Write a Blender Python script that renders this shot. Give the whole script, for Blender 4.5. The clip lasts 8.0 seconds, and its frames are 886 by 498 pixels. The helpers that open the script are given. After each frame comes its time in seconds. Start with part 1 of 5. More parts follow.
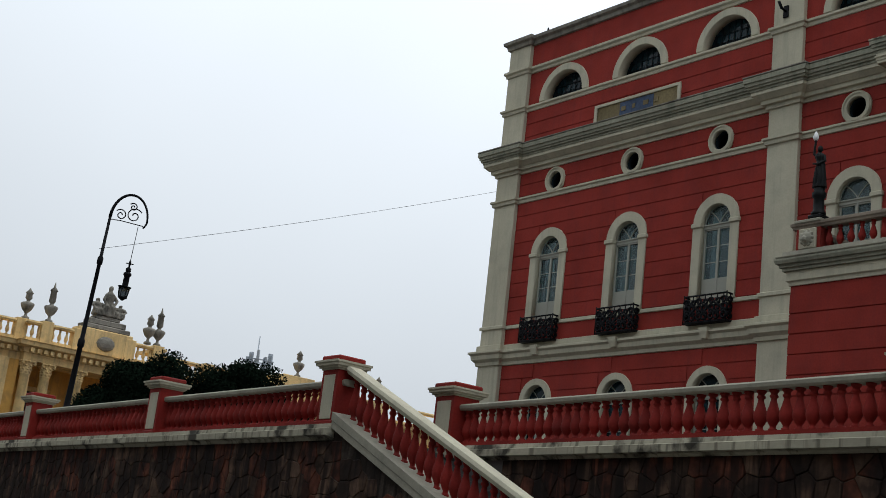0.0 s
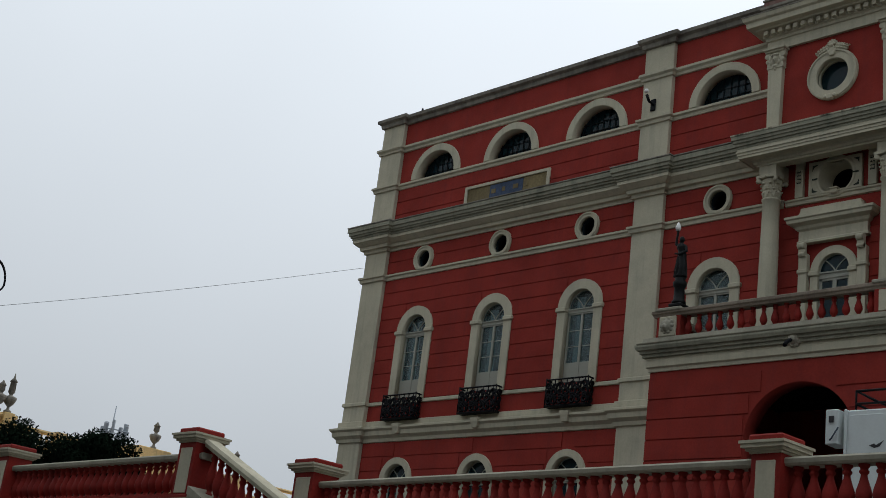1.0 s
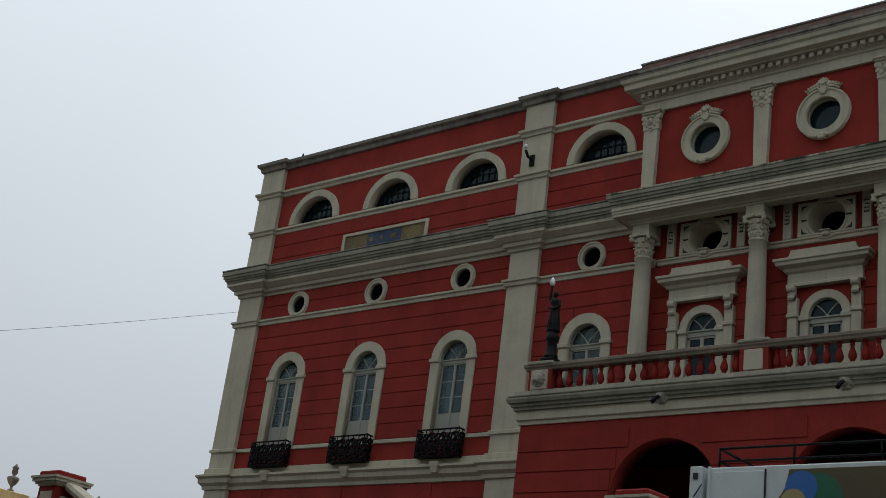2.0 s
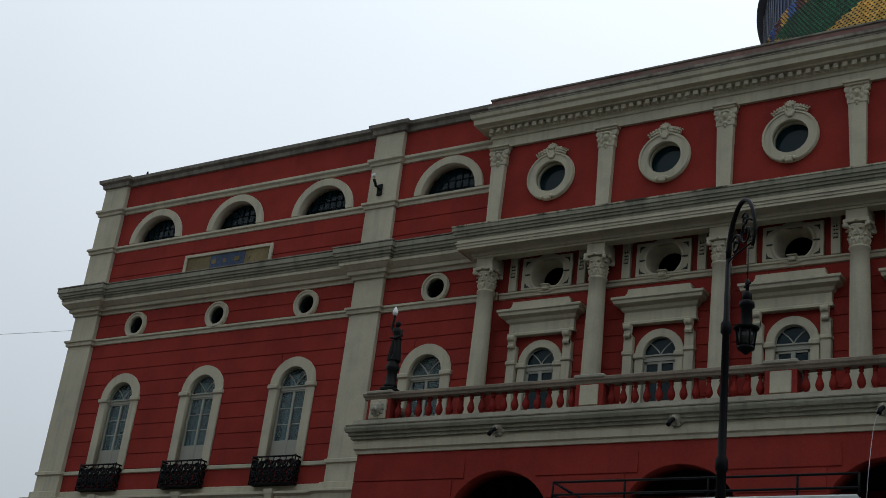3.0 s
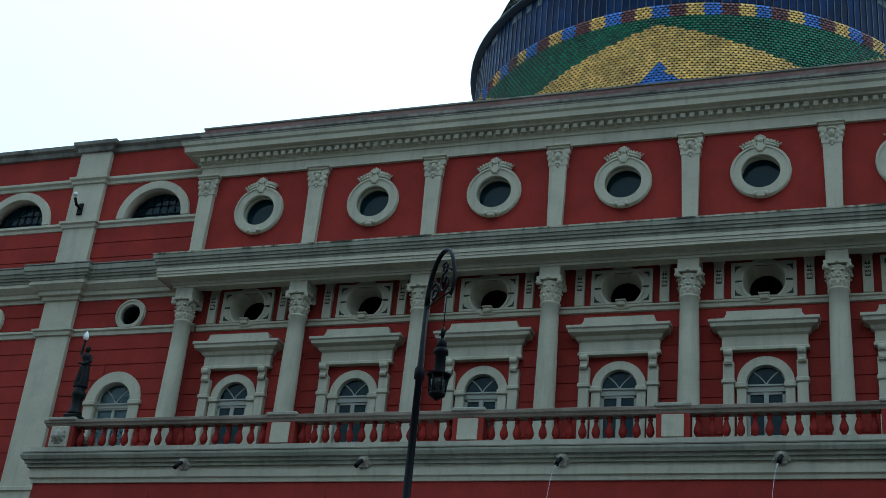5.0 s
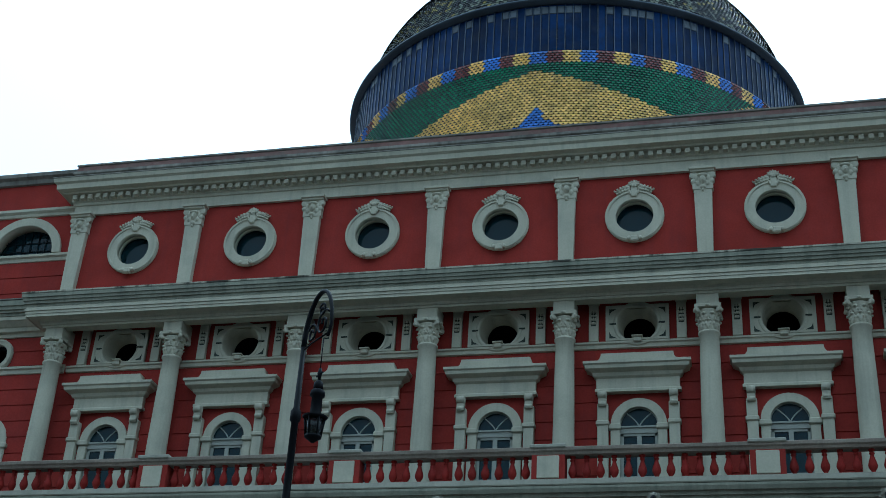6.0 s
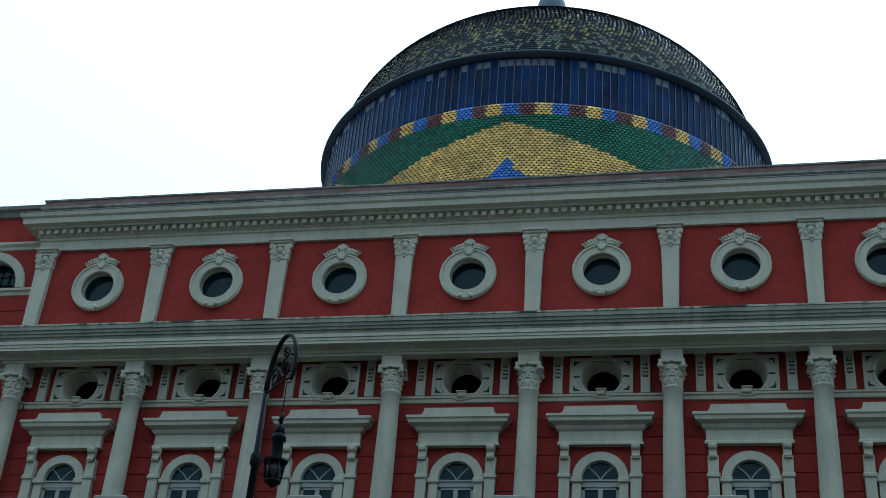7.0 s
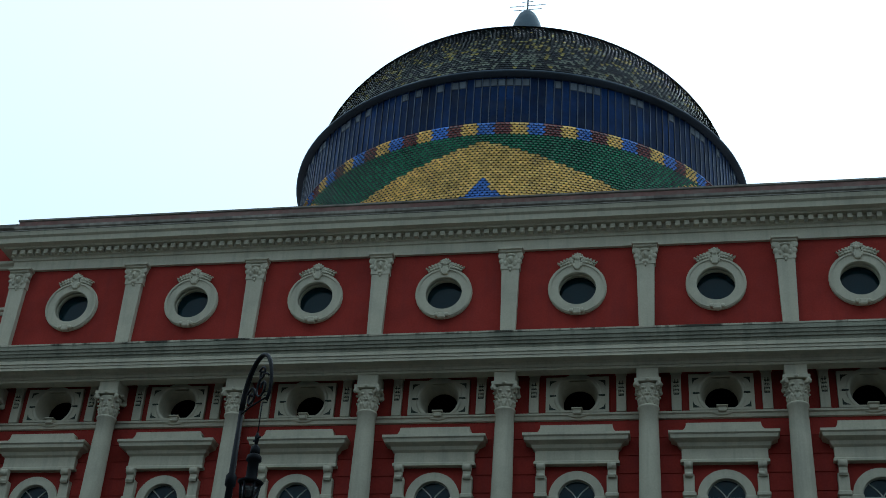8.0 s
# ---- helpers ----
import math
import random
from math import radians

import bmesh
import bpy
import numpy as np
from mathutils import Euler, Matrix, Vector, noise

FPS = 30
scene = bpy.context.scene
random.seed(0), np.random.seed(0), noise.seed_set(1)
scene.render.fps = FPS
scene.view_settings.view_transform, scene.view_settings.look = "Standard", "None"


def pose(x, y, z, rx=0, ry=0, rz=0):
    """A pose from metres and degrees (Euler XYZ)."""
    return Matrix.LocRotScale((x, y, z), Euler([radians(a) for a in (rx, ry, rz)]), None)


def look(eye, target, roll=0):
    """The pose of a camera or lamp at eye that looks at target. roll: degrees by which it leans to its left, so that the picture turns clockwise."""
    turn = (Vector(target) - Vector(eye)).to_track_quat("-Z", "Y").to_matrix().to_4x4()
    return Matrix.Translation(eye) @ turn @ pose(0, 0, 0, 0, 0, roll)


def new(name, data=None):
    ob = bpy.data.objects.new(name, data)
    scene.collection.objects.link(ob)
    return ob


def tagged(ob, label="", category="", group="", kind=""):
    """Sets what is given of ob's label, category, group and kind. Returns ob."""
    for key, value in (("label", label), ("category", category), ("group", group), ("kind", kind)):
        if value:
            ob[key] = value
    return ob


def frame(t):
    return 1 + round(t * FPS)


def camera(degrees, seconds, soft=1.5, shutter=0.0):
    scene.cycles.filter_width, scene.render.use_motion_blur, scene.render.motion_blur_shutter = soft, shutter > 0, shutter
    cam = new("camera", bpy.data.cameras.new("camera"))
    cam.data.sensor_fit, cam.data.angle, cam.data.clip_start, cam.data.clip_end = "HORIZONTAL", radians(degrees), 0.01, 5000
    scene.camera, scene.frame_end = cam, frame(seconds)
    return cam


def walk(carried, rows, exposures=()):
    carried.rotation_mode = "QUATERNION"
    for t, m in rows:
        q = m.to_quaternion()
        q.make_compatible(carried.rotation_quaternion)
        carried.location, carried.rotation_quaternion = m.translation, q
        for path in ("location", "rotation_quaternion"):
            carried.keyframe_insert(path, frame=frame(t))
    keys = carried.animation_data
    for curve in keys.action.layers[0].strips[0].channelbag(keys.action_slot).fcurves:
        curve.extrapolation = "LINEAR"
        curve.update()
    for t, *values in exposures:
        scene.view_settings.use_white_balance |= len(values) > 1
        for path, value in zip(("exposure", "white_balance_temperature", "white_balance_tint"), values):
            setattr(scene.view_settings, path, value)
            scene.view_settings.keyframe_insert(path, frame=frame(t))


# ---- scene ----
cam = camera(37.0, 8.0, soft=0.5)
EYE = (23.517, -37.04, 1.65)
# seconds, yaw to the left, pitch up, roll: the camera turns where it stands
PATH = [
    (0, 52.504, 14.451, 6.588),
    (0.5, 49.828, 16.520, 7.157),
    (1, 46.999, 18.439, 7.337),
    (1.5, 44.660, 19.960, 7.338),
    (1.7, 43.554, 20.553, 7.513),
    (2.8, 36.118, 22.892, 7.335),
    (3, 34.650, 23.313, 7.282),
    (3.5, 31.102, 24.255, 6.806),
    (4, 27.276, 25.120, 6.037),
    (4.5, 24.172, 25.803, 5.842),
    (4.7, 22.927, 26.004, 5.880),
    (5.8, 15.859, 28.148, 4.484),
    (6, 15.143, 28.637, 3.788),
    (6.5, 14.570, 29.670, 4.251),
    (7, 13.707, 30.803, 4.918),
    (7.5, 12.916, 31.347, 4.638),
    (8, 12.570, 31.726, 4.259),
]
walk(cam, [(t, Matrix.Translation(EYE) @ pose(0, 0, 0, 90 + p, 0, y) @ pose(0, 0, 0, 0, 0, r)) for t, y, p, r in PATH],
     exposures=[(0, -0.02, 6450, 9), (0.5, -0.18, 6450, 9), (1.5, -0.42, 6450, 9), (3.0, -0.45, 6350, 8), (3.5, -0.32, 6300, 8), (4.5, -0.07, 5420, -2), (6.0, 0.18, 4850, -7), (7.0, 0.08, 4880, -7), (7.5, -0.1, 5020, -6), (8, -0.32, 5280, -4)])

# ---- light: overcast sky, soft weak sun behind the cloud ----
SUN_EL, SUN_AZ = 55.0, 12.0
world = bpy.data.worlds.new("overcast")
scene.world = world
world.use_nodes = True
wn, wl = world.node_tree.nodes, world.node_tree.links
sky = wn.new("ShaderNodeTexSky")
sky.sky_type, sky.sun_disc = "NISHITA", False
sky.sun_elevation, sky.sun_rotation = radians(SUN_EL), radians(SUN_AZ)
sky.air_density, sky.dust_density = 1.0, 4.0
grey = wn.new("ShaderNodeMix")
grey.data_type = "RGBA"
grey.inputs["Factor"].default_value = 0.75
grey.inputs["B"].default_value = (13.2, 14.2, 15.3, 1)
cloud = wn.new("ShaderNodeTexNoise")
cloud.inputs["Scale"].default_value, cloud.inputs["Detail"].default_value = 1.6, 4
ramp = wn.new("ShaderNodeMapRange")
ramp.inputs["To Min"].default_value, ramp.inputs["To Max"].default_value = 0.88, 1.12
scale = wn.new("ShaderNodeVectorMath")
scale.operation = "SCALE"
bg = wn["Background"]
bg.inputs["Strength"].default_value = 0.115
pale = wn.new("ShaderNodeHueSaturation")
pale.inputs["Saturation"].default_value = 0.22
wl.new(sky.outputs[0], pale.inputs["Color"])
wl.new(pale.outputs[0], grey.inputs["A"])
wl.new(cloud.outputs["Fac"], ramp.inputs["Value"])
wl.new(grey.outputs["Result"], scale.inputs[0])
# an overcast sky is about three times as bright overhead as at the horizon
coord = wn.new("ShaderNodeTexCoord")
split = wn.new("ShaderNodeSeparateXYZ")
rise = wn.new("ShaderNodeMapRange")
for key, v in (("From Min", 0.0), ("From Max", 0.8), ("To Min", 0.32), ("To Max", 1.0)):
    rise.inputs[key].default_value = v
both = wn.new("ShaderNodeMath")
both.operation = "MULTIPLY"
wl.new(coord.outputs["Generated"], split.inputs[0])
wl.new(split.outputs["Z"], rise.inputs["Value"])
wl.new(rise.outputs[0], both.inputs[0])
wl.new(ramp.outputs[0], both.inputs[1])
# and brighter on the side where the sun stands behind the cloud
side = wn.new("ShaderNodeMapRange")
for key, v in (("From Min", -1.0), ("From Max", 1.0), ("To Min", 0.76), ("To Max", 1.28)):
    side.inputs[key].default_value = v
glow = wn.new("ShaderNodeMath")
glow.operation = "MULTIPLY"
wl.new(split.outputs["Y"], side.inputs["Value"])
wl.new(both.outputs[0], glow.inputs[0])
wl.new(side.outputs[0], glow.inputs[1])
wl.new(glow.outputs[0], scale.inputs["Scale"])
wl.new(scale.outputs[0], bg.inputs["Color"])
sun = new("sun", bpy.data.lights.new("sun", "SUN"))
sun.data.energy, sun.data.angle, sun.data.color = 0.5, radians(25), (1, 0.97, 0.92)
az = radians(SUN_AZ)
sun.matrix_world = look((math.sin(az) * 60, math.cos(az) * 60, 60 * math.tan(radians(SUN_EL))), (0, 0, 0))

# ---- materials ----


def material(name, color, rough=0.8, metal=0.0, vary=0.12, grain=18.0, stain=0.0, stain_color=(0.05, 0.05, 0.045), bump=0.25, bump_scale=60.0, per_object=0.0, streak=0.0, spec=None, edge=(0.5, 0.75)):
    """Painted or mineral surface: two scales of tone, optional dirt and rain streaks, fine relief."""
    m = bpy.data.materials.new(name)
    m.use_nodes = True
    n, l = m.node_tree.nodes, m.node_tree.links
    b = n["Principled BSDF"]
    b.inputs["Roughness"].default_value, b.inputs["Metallic"].default_value = rough, metal
    b.inputs["Specular IOR Level"].default_value = spec if spec is not None else (0.5 if rough < 0.45 else 0.12)
    geo = n.new("ShaderNodeNewGeometry")
    pos = geo.outputs["Position"]

    def noise_at(scale, detail, squash=None):
        t = n.new("ShaderNodeTexNoise")
        t.inputs["Scale"].default_value, t.inputs["Detail"].default_value = scale, detail
        if squash:
            mp = n.new("ShaderNodeMapping")
            mp.inputs["Scale"].default_value = squash
            l.new(pos, mp.inputs["Vector"])
            l.new(mp.outputs[0], t.inputs["Vector"])
        else:
            l.new(pos, t.inputs["Vector"])
        return t.outputs["Fac"]

    def ranged(value, lo, hi, a=0.3, z=0.7):
        r = n.new("ShaderNodeMapRange")
        for key, v in (("From Min", a), ("From Max", z), ("To Min", lo), ("To Max", hi)):
            r.inputs[key].default_value = v
        l.new(value, r.inputs["Value"])
        return r.outputs[0]

    def times(x, y):
        t = n.new("ShaderNodeMath")
        t.operation = "MULTIPLY"
        l.new(x, t.inputs[0])
        l.new(y, t.inputs[1])
        return t.outputs[0]

    tone = times(ranged(noise_at(0.7, 5), 1 - vary, 1 + vary), ranged(noise_at(grain, 4), 1 - vary * 0.6, 1 + vary * 0.6))
    if per_object:
        info = n.new("ShaderNodeObjectInfo")
        tone = times(tone, ranged(info.outputs["Random"], 1 - per_object, 1 + per_object, 0, 1))
    v = n.new("ShaderNodeVectorMath")
    v.operation = "SCALE"
    v.inputs[0].default_value = color
    l.new(tone, v.inputs["Scale"])
    out = v.outputs[0]
    for amount, value in ((stain, noise_at(1.3, 7)), (streak, noise_at(1.0, 5, (5, 5, 0.35)))):
        if amount:
            mix = n.new("ShaderNodeMix")
            mix.data_type = "RGBA"
            mix.inputs["B"].default_value = (*stain_color, 1)
            l.new(ranged(value, 0, amount, *edge), mix.inputs["Factor"])
            l.new(out, mix.inputs["A"])
            out = mix.outputs["Result"]
    l.new(out, b.inputs["Base Color"])
    l.new(ranged(noise_at(3, 3), rough * 0.9, min(1, rough * 1.1)), b.inputs["Roughness"])
    if bump:
        bp = n.new("ShaderNodeBump")
        bp.inputs["Strength"].default_value, bp.inputs["Distance"].default_value = bump, 0.02
        l.new(noise_at(bump_scale, 3), bp.inputs["Height"])
        l.new(bp.outputs[0], b.inputs["Normal"])
    return m


def glass_material(name, tint=(0.008, 0.03, 0.04), clear=0.35):
    m = bpy.data.materials.new(name)
    m.use_nodes = True
    b = m.node_tree.nodes["Principled BSDF"]
    b.inputs["Base Color"].default_value = (*tint, 1)
    b.inputs["Roughness"].default_value, b.inputs["Transmission Weight"].default_value, b.inputs["IOR"].default_value = 0.04, clear, 1.27
    return m


RED = material("red_stucco", (0.258, 0.0335, 0.025), 0.85, vary=0.14, stain=0.22, stain_color=(0.14, 0.03, 0.03), streak=0.25)
TRIM = material("cream_stucco", (0.485, 0.452, 0.34), 0.85, vary=0.08, stain=0.25, stain_color=(0.2, 0.2, 0.17), streak=0.3)
TRIM_MOSS = material("weathered_cornice", (0.34, 0.32, 0.255), 0.9, vary=0.1, stain=0.35, stain_color=(0.13, 0.135, 0.11), streak=0.3)
ALGAE = material("algae_darkened_moulding", (0.27, 0.265, 0.2), 0.9, vary=0.15, stain=0.4, stain_color=(0.07, 0.075, 0.06), streak=0.4)
# green-black of the corner insets, also the painted shade in grooves and bead gaps
INSET = material("inset_and_gap_shade", (0.045, 0.055, 0.045), 0.8, vary=0.25)
FRAME = material("painted_joinery", (0.33, 0.33, 0.28), 0.6, vary=0.05, bump=0.05)
RED_RAIL = material("red_balusters", (0.23, 0.022, 0.017), 0.7, vary=0.15, stain=0.35, stain_color=(0.1, 0.03, 0.03), per_object=0.12)
IRON = material("black_iron", (0.005, 0.0055, 0.007), 0.55, 0.0, vary=0.2, bump=0.1, spec=0.1)
BRONZE = material("dark_bronze", (0.009, 0.01, 0.01), 0.5, 0.0, vary=0.3, bump=0.1)
# near-black: the shade inside rooms and hollows is put into the colour
DARK = material("interior_shade", (0.012, 0.02, 0.024), 0.9, vary=0.2)
STONE = material("rubble_stone", (0.078, 0.047, 0.032), 0.9, edge=(0.45, 0.58), vary=0.5, grain=5, stain=0.8, stain_color=(0.014, 0.01, 0.009), streak=0.85, bump=1.0, bump_scale=7, per_object=0.45)
OLDCOPING = material("blackened_coping", (0.23, 0.215, 0.18), 0.9, vary=0.25, grain=5, stain=0.7, stain_color=(0.06, 0.05, 0.045), streak=0.5)
MORTAR = material("dark_mortar", (0.075, 0.06, 0.047), 0.95, edge=(0.42, 0.56), stain=0.8, stain_color=(0.014, 0.01, 0.009), streak=0.85, vary=0.3, bump=0.5, bump_scale=14)
PLINTH_MAT = material("stained_plinth", (0.4, 0.37, 0.28), 0.9, edge=(0.54, 0.64), vary=0.15, grain=6, stain=0.9, stain_color=(0.03, 0.027, 0.022), streak=0.55)
RUST = material("rust_stone", (0.1, 0.035, 0.021), 0.9, edge=(0.45, 0.58), vary=0.5, grain=5, stain=0.8, stain_color=(0.014, 0.01, 0.009), streak=0.85, bump=1.0, bump_scale=7, per_object=0.35)
PAVING = material("wet_paving", (0.075, 0.073, 0.07), 0.35, vary=0.15, stain=0.3)
ROOFING = material("roof_sheet", (0.2, 0.17, 0.16), 0.8, vary=0.2)
GLASS = glass_material("window_glass")
CLEAR = glass_material("clear_glass", (0.45, 0.62, 0.64), 0.92)


# ---- mesh helpers ----
def bm_box(bm, x0, x1, y0, y1, z0, z1):
    vs = [bm.verts.new(p) for p in ((x0, y0, z0), (x1, y0, z0), (x1, y1, z0), (x0, y1, z0), (x0, y0, z1), (x1, y0, z1), (x1, y1, z1), (x0, y1, z1))]
    for f in ((3, 2, 1, 0), (4, 5, 6, 7), (0, 1, 5, 4), (1, 2, 6, 5), (2, 3, 7, 6), (3, 0, 4, 7)):
        bm.faces.new([vs[k] for k in f])
    return bm


def box(x0, x1, y0, y1, z0, z1):
    return bm_box(bmesh.new(), x0, x1, y0, y1, z0, z1)


def bevelled(bm, width=0.02, segments=1):
    bmesh.ops.bevel(bm, geom=bm.edges[:], offset=width, segments=segments, affect="EDGES", clamp_overlap=True)
    return bm


def lathe(profile, seg=16, squash=1.0, closed=True):
    """Turned solid from (radius, z) pairs, bottom to top."""
    bm = bmesh.new()
    rings = []
    for r, z in profile:
        rings.append([bm.verts.new((r * math.cos(2 * math.pi * k / seg), squash * r * math.sin(2 * math.pi * k / seg), z)) for k in range(seg)])
    for a, b in zip(rings, rings[1:]):
        for k in range(seg):
            f = bm.faces.new((a[k], a[(k + 1) % seg], b[(k + 1) % seg], b[k]))
            f.smooth = True
    if closed:
        bm.faces.new(rings[0][::-1])
        bm.faces.new(rings[-1])
    return bm


def tube(points, radius, seg=6, bm=None):
    """Round bar along points; radius is one number or one a point."""
    bm = bm or bmesh.new()
    rings = []
    pts = [Vector(p) for p in points]
    for k, p in enumerate(pts):
        d = (pts[min(k + 1, len(pts) - 1)] - pts[max(k - 1, 0)]).normalized()
        side = d.cross(Vector((0, 1, 0)) if abs(d.y) < 0.9 else Vector((1, 0, 0))).normalized()
        up = side.cross(d)
        r = radius[k] if isinstance(radius, (list, tuple)) else radius
        rings.append([bm.verts.new(p + r * (math.cos(2 * math.pi * j / seg) * side + math.sin(2 * math.pi * j / seg) * up)) for j in range(seg)])
    for a, b in zip(rings, rings[1:]):
        for j in range(seg):
            bm.faces.new((a[j], a[(j + 1) % seg], b[(j + 1) % seg], b[j])).smooth = True
    bm.faces.new(rings[0][::-1])
    bm.faces.new(rings[-1])
    return bm


def sweep(path, profile, closed_profile=True):
    """Moulding: a profile of (outward, z) carried along a plan path with mitred corners; outward is to the right of the way."""
    bm = bmesh.new()
    pts = [Vector(p) for p in path]
    rings = []
    for k, p in enumerate(pts):
        a = (p - pts[k - 1]).normalized() if k else (pts[1] - p).normalized()
        b = (pts[k + 1] - p).normalized() if k < len(pts) - 1 else a
        na, nb = Vector((a.y, -a.x)), Vector((b.y, -b.x))
        m = (na + nb) / max(0.2, 1 + na.dot(nb))
        rings.append([bm.verts.new((p.x + m.x * o, p.y + m.y * o, z)) for o, z in profile])
    n = len(profile)
    for a, b in zip(rings, rings[1:]):
        for j in range(n):
            bm.faces.new((a[j], b[j], b[(j + 1) % n], a[(j + 1) % n]))
    bm.faces.new(rings[0])
    bm.faces.new(rings[-1][::-1])
    bmesh.ops.recalc_face_normals(bm, faces=bm.faces[:])
    return bm


def circle(cx, cz, r, n=32, rz=None):
    return [(cx + r * math.cos(2 * math.pi * k / n), cz + (rz or r) * math.sin(2 * math.pi * k / n)) for k in range(n)]


def arch(cx, half, z0, spring, n=16, rise=None):
    """Outline of an arched opening, from its foot at the left, over the arch, to its foot at the right."""
    rise = rise or half
    return [(cx - half, z0)] + [(cx - half * math.cos(math.pi * k / n), spring + rise * math.sin(math.pi * k / n)) for k in range(n + 1)] + [(cx + half, z0)]


def rect(x0, x1, z0, z1):
    return [(x0, z0), (x1, z0), (x1, z1), (x0, z1)]


def plate(outline, holes, y0, y1):
    """Slab between y0 and y1 with an outline and holes given in x, z."""
    cu = bpy.data.curves.new("outline", "CURVE")
    cu.dimensions, cu.fill_mode, cu.extrude = "2D", "BOTH", (y1 - y0) / 2
    for loop in (outline, *holes):
        sp = cu.splines.new("POLY")
        sp.points.add(len(loop) - 1)
        for q, (x, z) in zip(sp.points, loop):
            q.co = (x, z, 0, 1)
        sp.use_cyclic_u = True
    ob = new("outline", cu)
    dg = bpy.context.evaluated_depsgraph_get()
    me = bpy.data.meshes.new_from_object(ob.evaluated_get(dg))
    bpy.data.objects.remove(ob)
    bpy.data.curves.remove(cu)
    bm = bmesh.new()
    bm.from_mesh(me)
    bpy.data.meshes.remove(me)
    bm.transform(Matrix.Translation((0, (y0 + y1) / 2, 0)) @ Matrix.Rotation(radians(90), 4, "X"))
    bmesh.ops.remove_doubles(bm, verts=bm.verts[:], dist=1e-5)
    bmesh.ops.recalc_face_normals(bm, faces=bm.faces[:])
    return bm


def fused(bm, voxel):
    """Carving worked into one skin."""
    me = bpy.data.meshes.new("carving")
    bm.to_mesh(me)
    bm.free()
    ob = new("carving", me)
    md = ob.modifiers.new("skin", "REMESH")
    md.mode, md.voxel_size, md.use_smooth_shade = "VOXEL", voxel, True
    dg = bpy.context.evaluated_depsgraph_get()
    out = bmesh.new()
    got = bpy.data.meshes.new_from_object(ob.evaluated_get(dg))
    out.from_mesh(got)
    bpy.data.objects.remove(ob)
    bpy.data.meshes.remove(me)
    bpy.data.meshes.remove(got)
    return out


def part(name, bm, mat, parent=None, label="", at=None):
    """Link a bmesh (or a ready mesh) as one mesh object under a thing or a part."""
    if isinstance(bm, bpy.types.Mesh):
        me = bm
    else:
        me = bpy.data.meshes.new(name)
        bm.to_mesh(me)
        bm.free()
        me.materials.append(mat)
    ob = new(name, me)
    if at is not None:
        ob.matrix_basis = at if isinstance(at, Matrix) else Matrix.Translation(at)
    if parent is not None:
        ob.parent = parent
    if label:
        ob["label"] = label
    return ob


def mesh_of(name, bm, mat):
    me = bpy.data.meshes.new(name)
    bm.to_mesh(me)
    bm.free()
    me.materials.append(mat)
    return me


def thing(name, label, category, group="", kind="", at=(0, 0, 0)):
    ob = new(name)
    ob.location = at
    ob.empty_display_size = 0.2
    return tagged(ob, label, category, group, kind)


def join(bm, other, m=None):
    """Add another bmesh to bm, moved by m."""
    me = bpy.data.meshes.new("tmp")
    if m is not None:
        other.transform(m)
    other.to_mesh(me)
    other.free()
    bm.from_mesh(me)
    bpy.data.meshes.remove(me)
    return bm


def lump(bm, x, y, z, rx, ry, rz, turn=0.0, fine=1):
    """A carved lobe: one rounded ellipsoid added to bm, turned in the wall's plane."""
    b = bmesh.new()
    bmesh.ops.create_icosphere(b, subdivisions=fine, radius=1)
    for fc in b.faces:
        fc.smooth = True
    join(bm, b, Matrix.Translation((x, y, z)) @ Matrix.Rotation(turn, 4, "Y") @ Matrix.Diagonal((rx, ry, rz, 1)))


# ---- the ground and the terrace ----
STREET, TERRACE = 0.0, 5.05
WALL = 0.5            # front face of the theatre's wall
GAP = 4.4             # from column to column
BAYS = 7

tagged(part("ground", box(-900, 900, -700, 900, -0.6, STREET), PAVING), "wet grey paved street and open ground", "ground", kind="structure")
# unseen plain wall across the street, behind the eye, added to darken the lower facade
BLOCK_RENDER = material("dull_render", (0.13, 0.12, 0.105), 0.9, vary=0.15)
tagged(part("wall_south", box(-60, 110, -52, -48, -0.1, 26), BLOCK_RENDER), "plain dull unseen wall across the street, added to block low sky light", "wall", kind="structure")
# terrace body: behind the outer wall, with the stair cut out of it
tagged(part("terrace", box(-60, 60, -16.75, 60, 0.004, TERRACE), PAVING), "grey paved terrace round the theatre", "terrace", kind="structure")
tagged(part("terrace", box(-60, -2.6, -19.6, -16.75, 0.004, TERRACE), PAVING), "grey paved landing at the stair's head", "terrace", kind="structure")

# ---- the theatre: wing ----
theatre = thing("theatre_building", "red stucco theatre with cream trim, columns and arched windows", "building")
WIN_X = (-17.83, -13.22, -8.56, -2.5)
X_LEFT, X_MID0, X_MID1 = -21.64, -6.22, -4.85
PIL = 1.42            # width of the corner pilaster
holes = []
for x in WIN_X:
    holes += [arch(x, 0.84, 13.4, 16.4), circle(x, 19.7, 0.42), arch(x, 1.25, 23.72, 23.74, rise=1.2)]
for x in WIN_X[:3]:
    holes.append(arch(x, 0.72, 7.4, 9.85))
for x0, x1 in ((X_LEFT + 0.1, -5.6), (-5.6, 0.0)):
    inside = [h for h in holes if x0 < sum(p[0] for p in h) / len(h) < x1]
    part("wing_wall", plate(rect(x0, x1, TERRACE, 26.9), inside, WALL, WALL + 0.45), RED, theatre, "red stucco wall with scored joints")


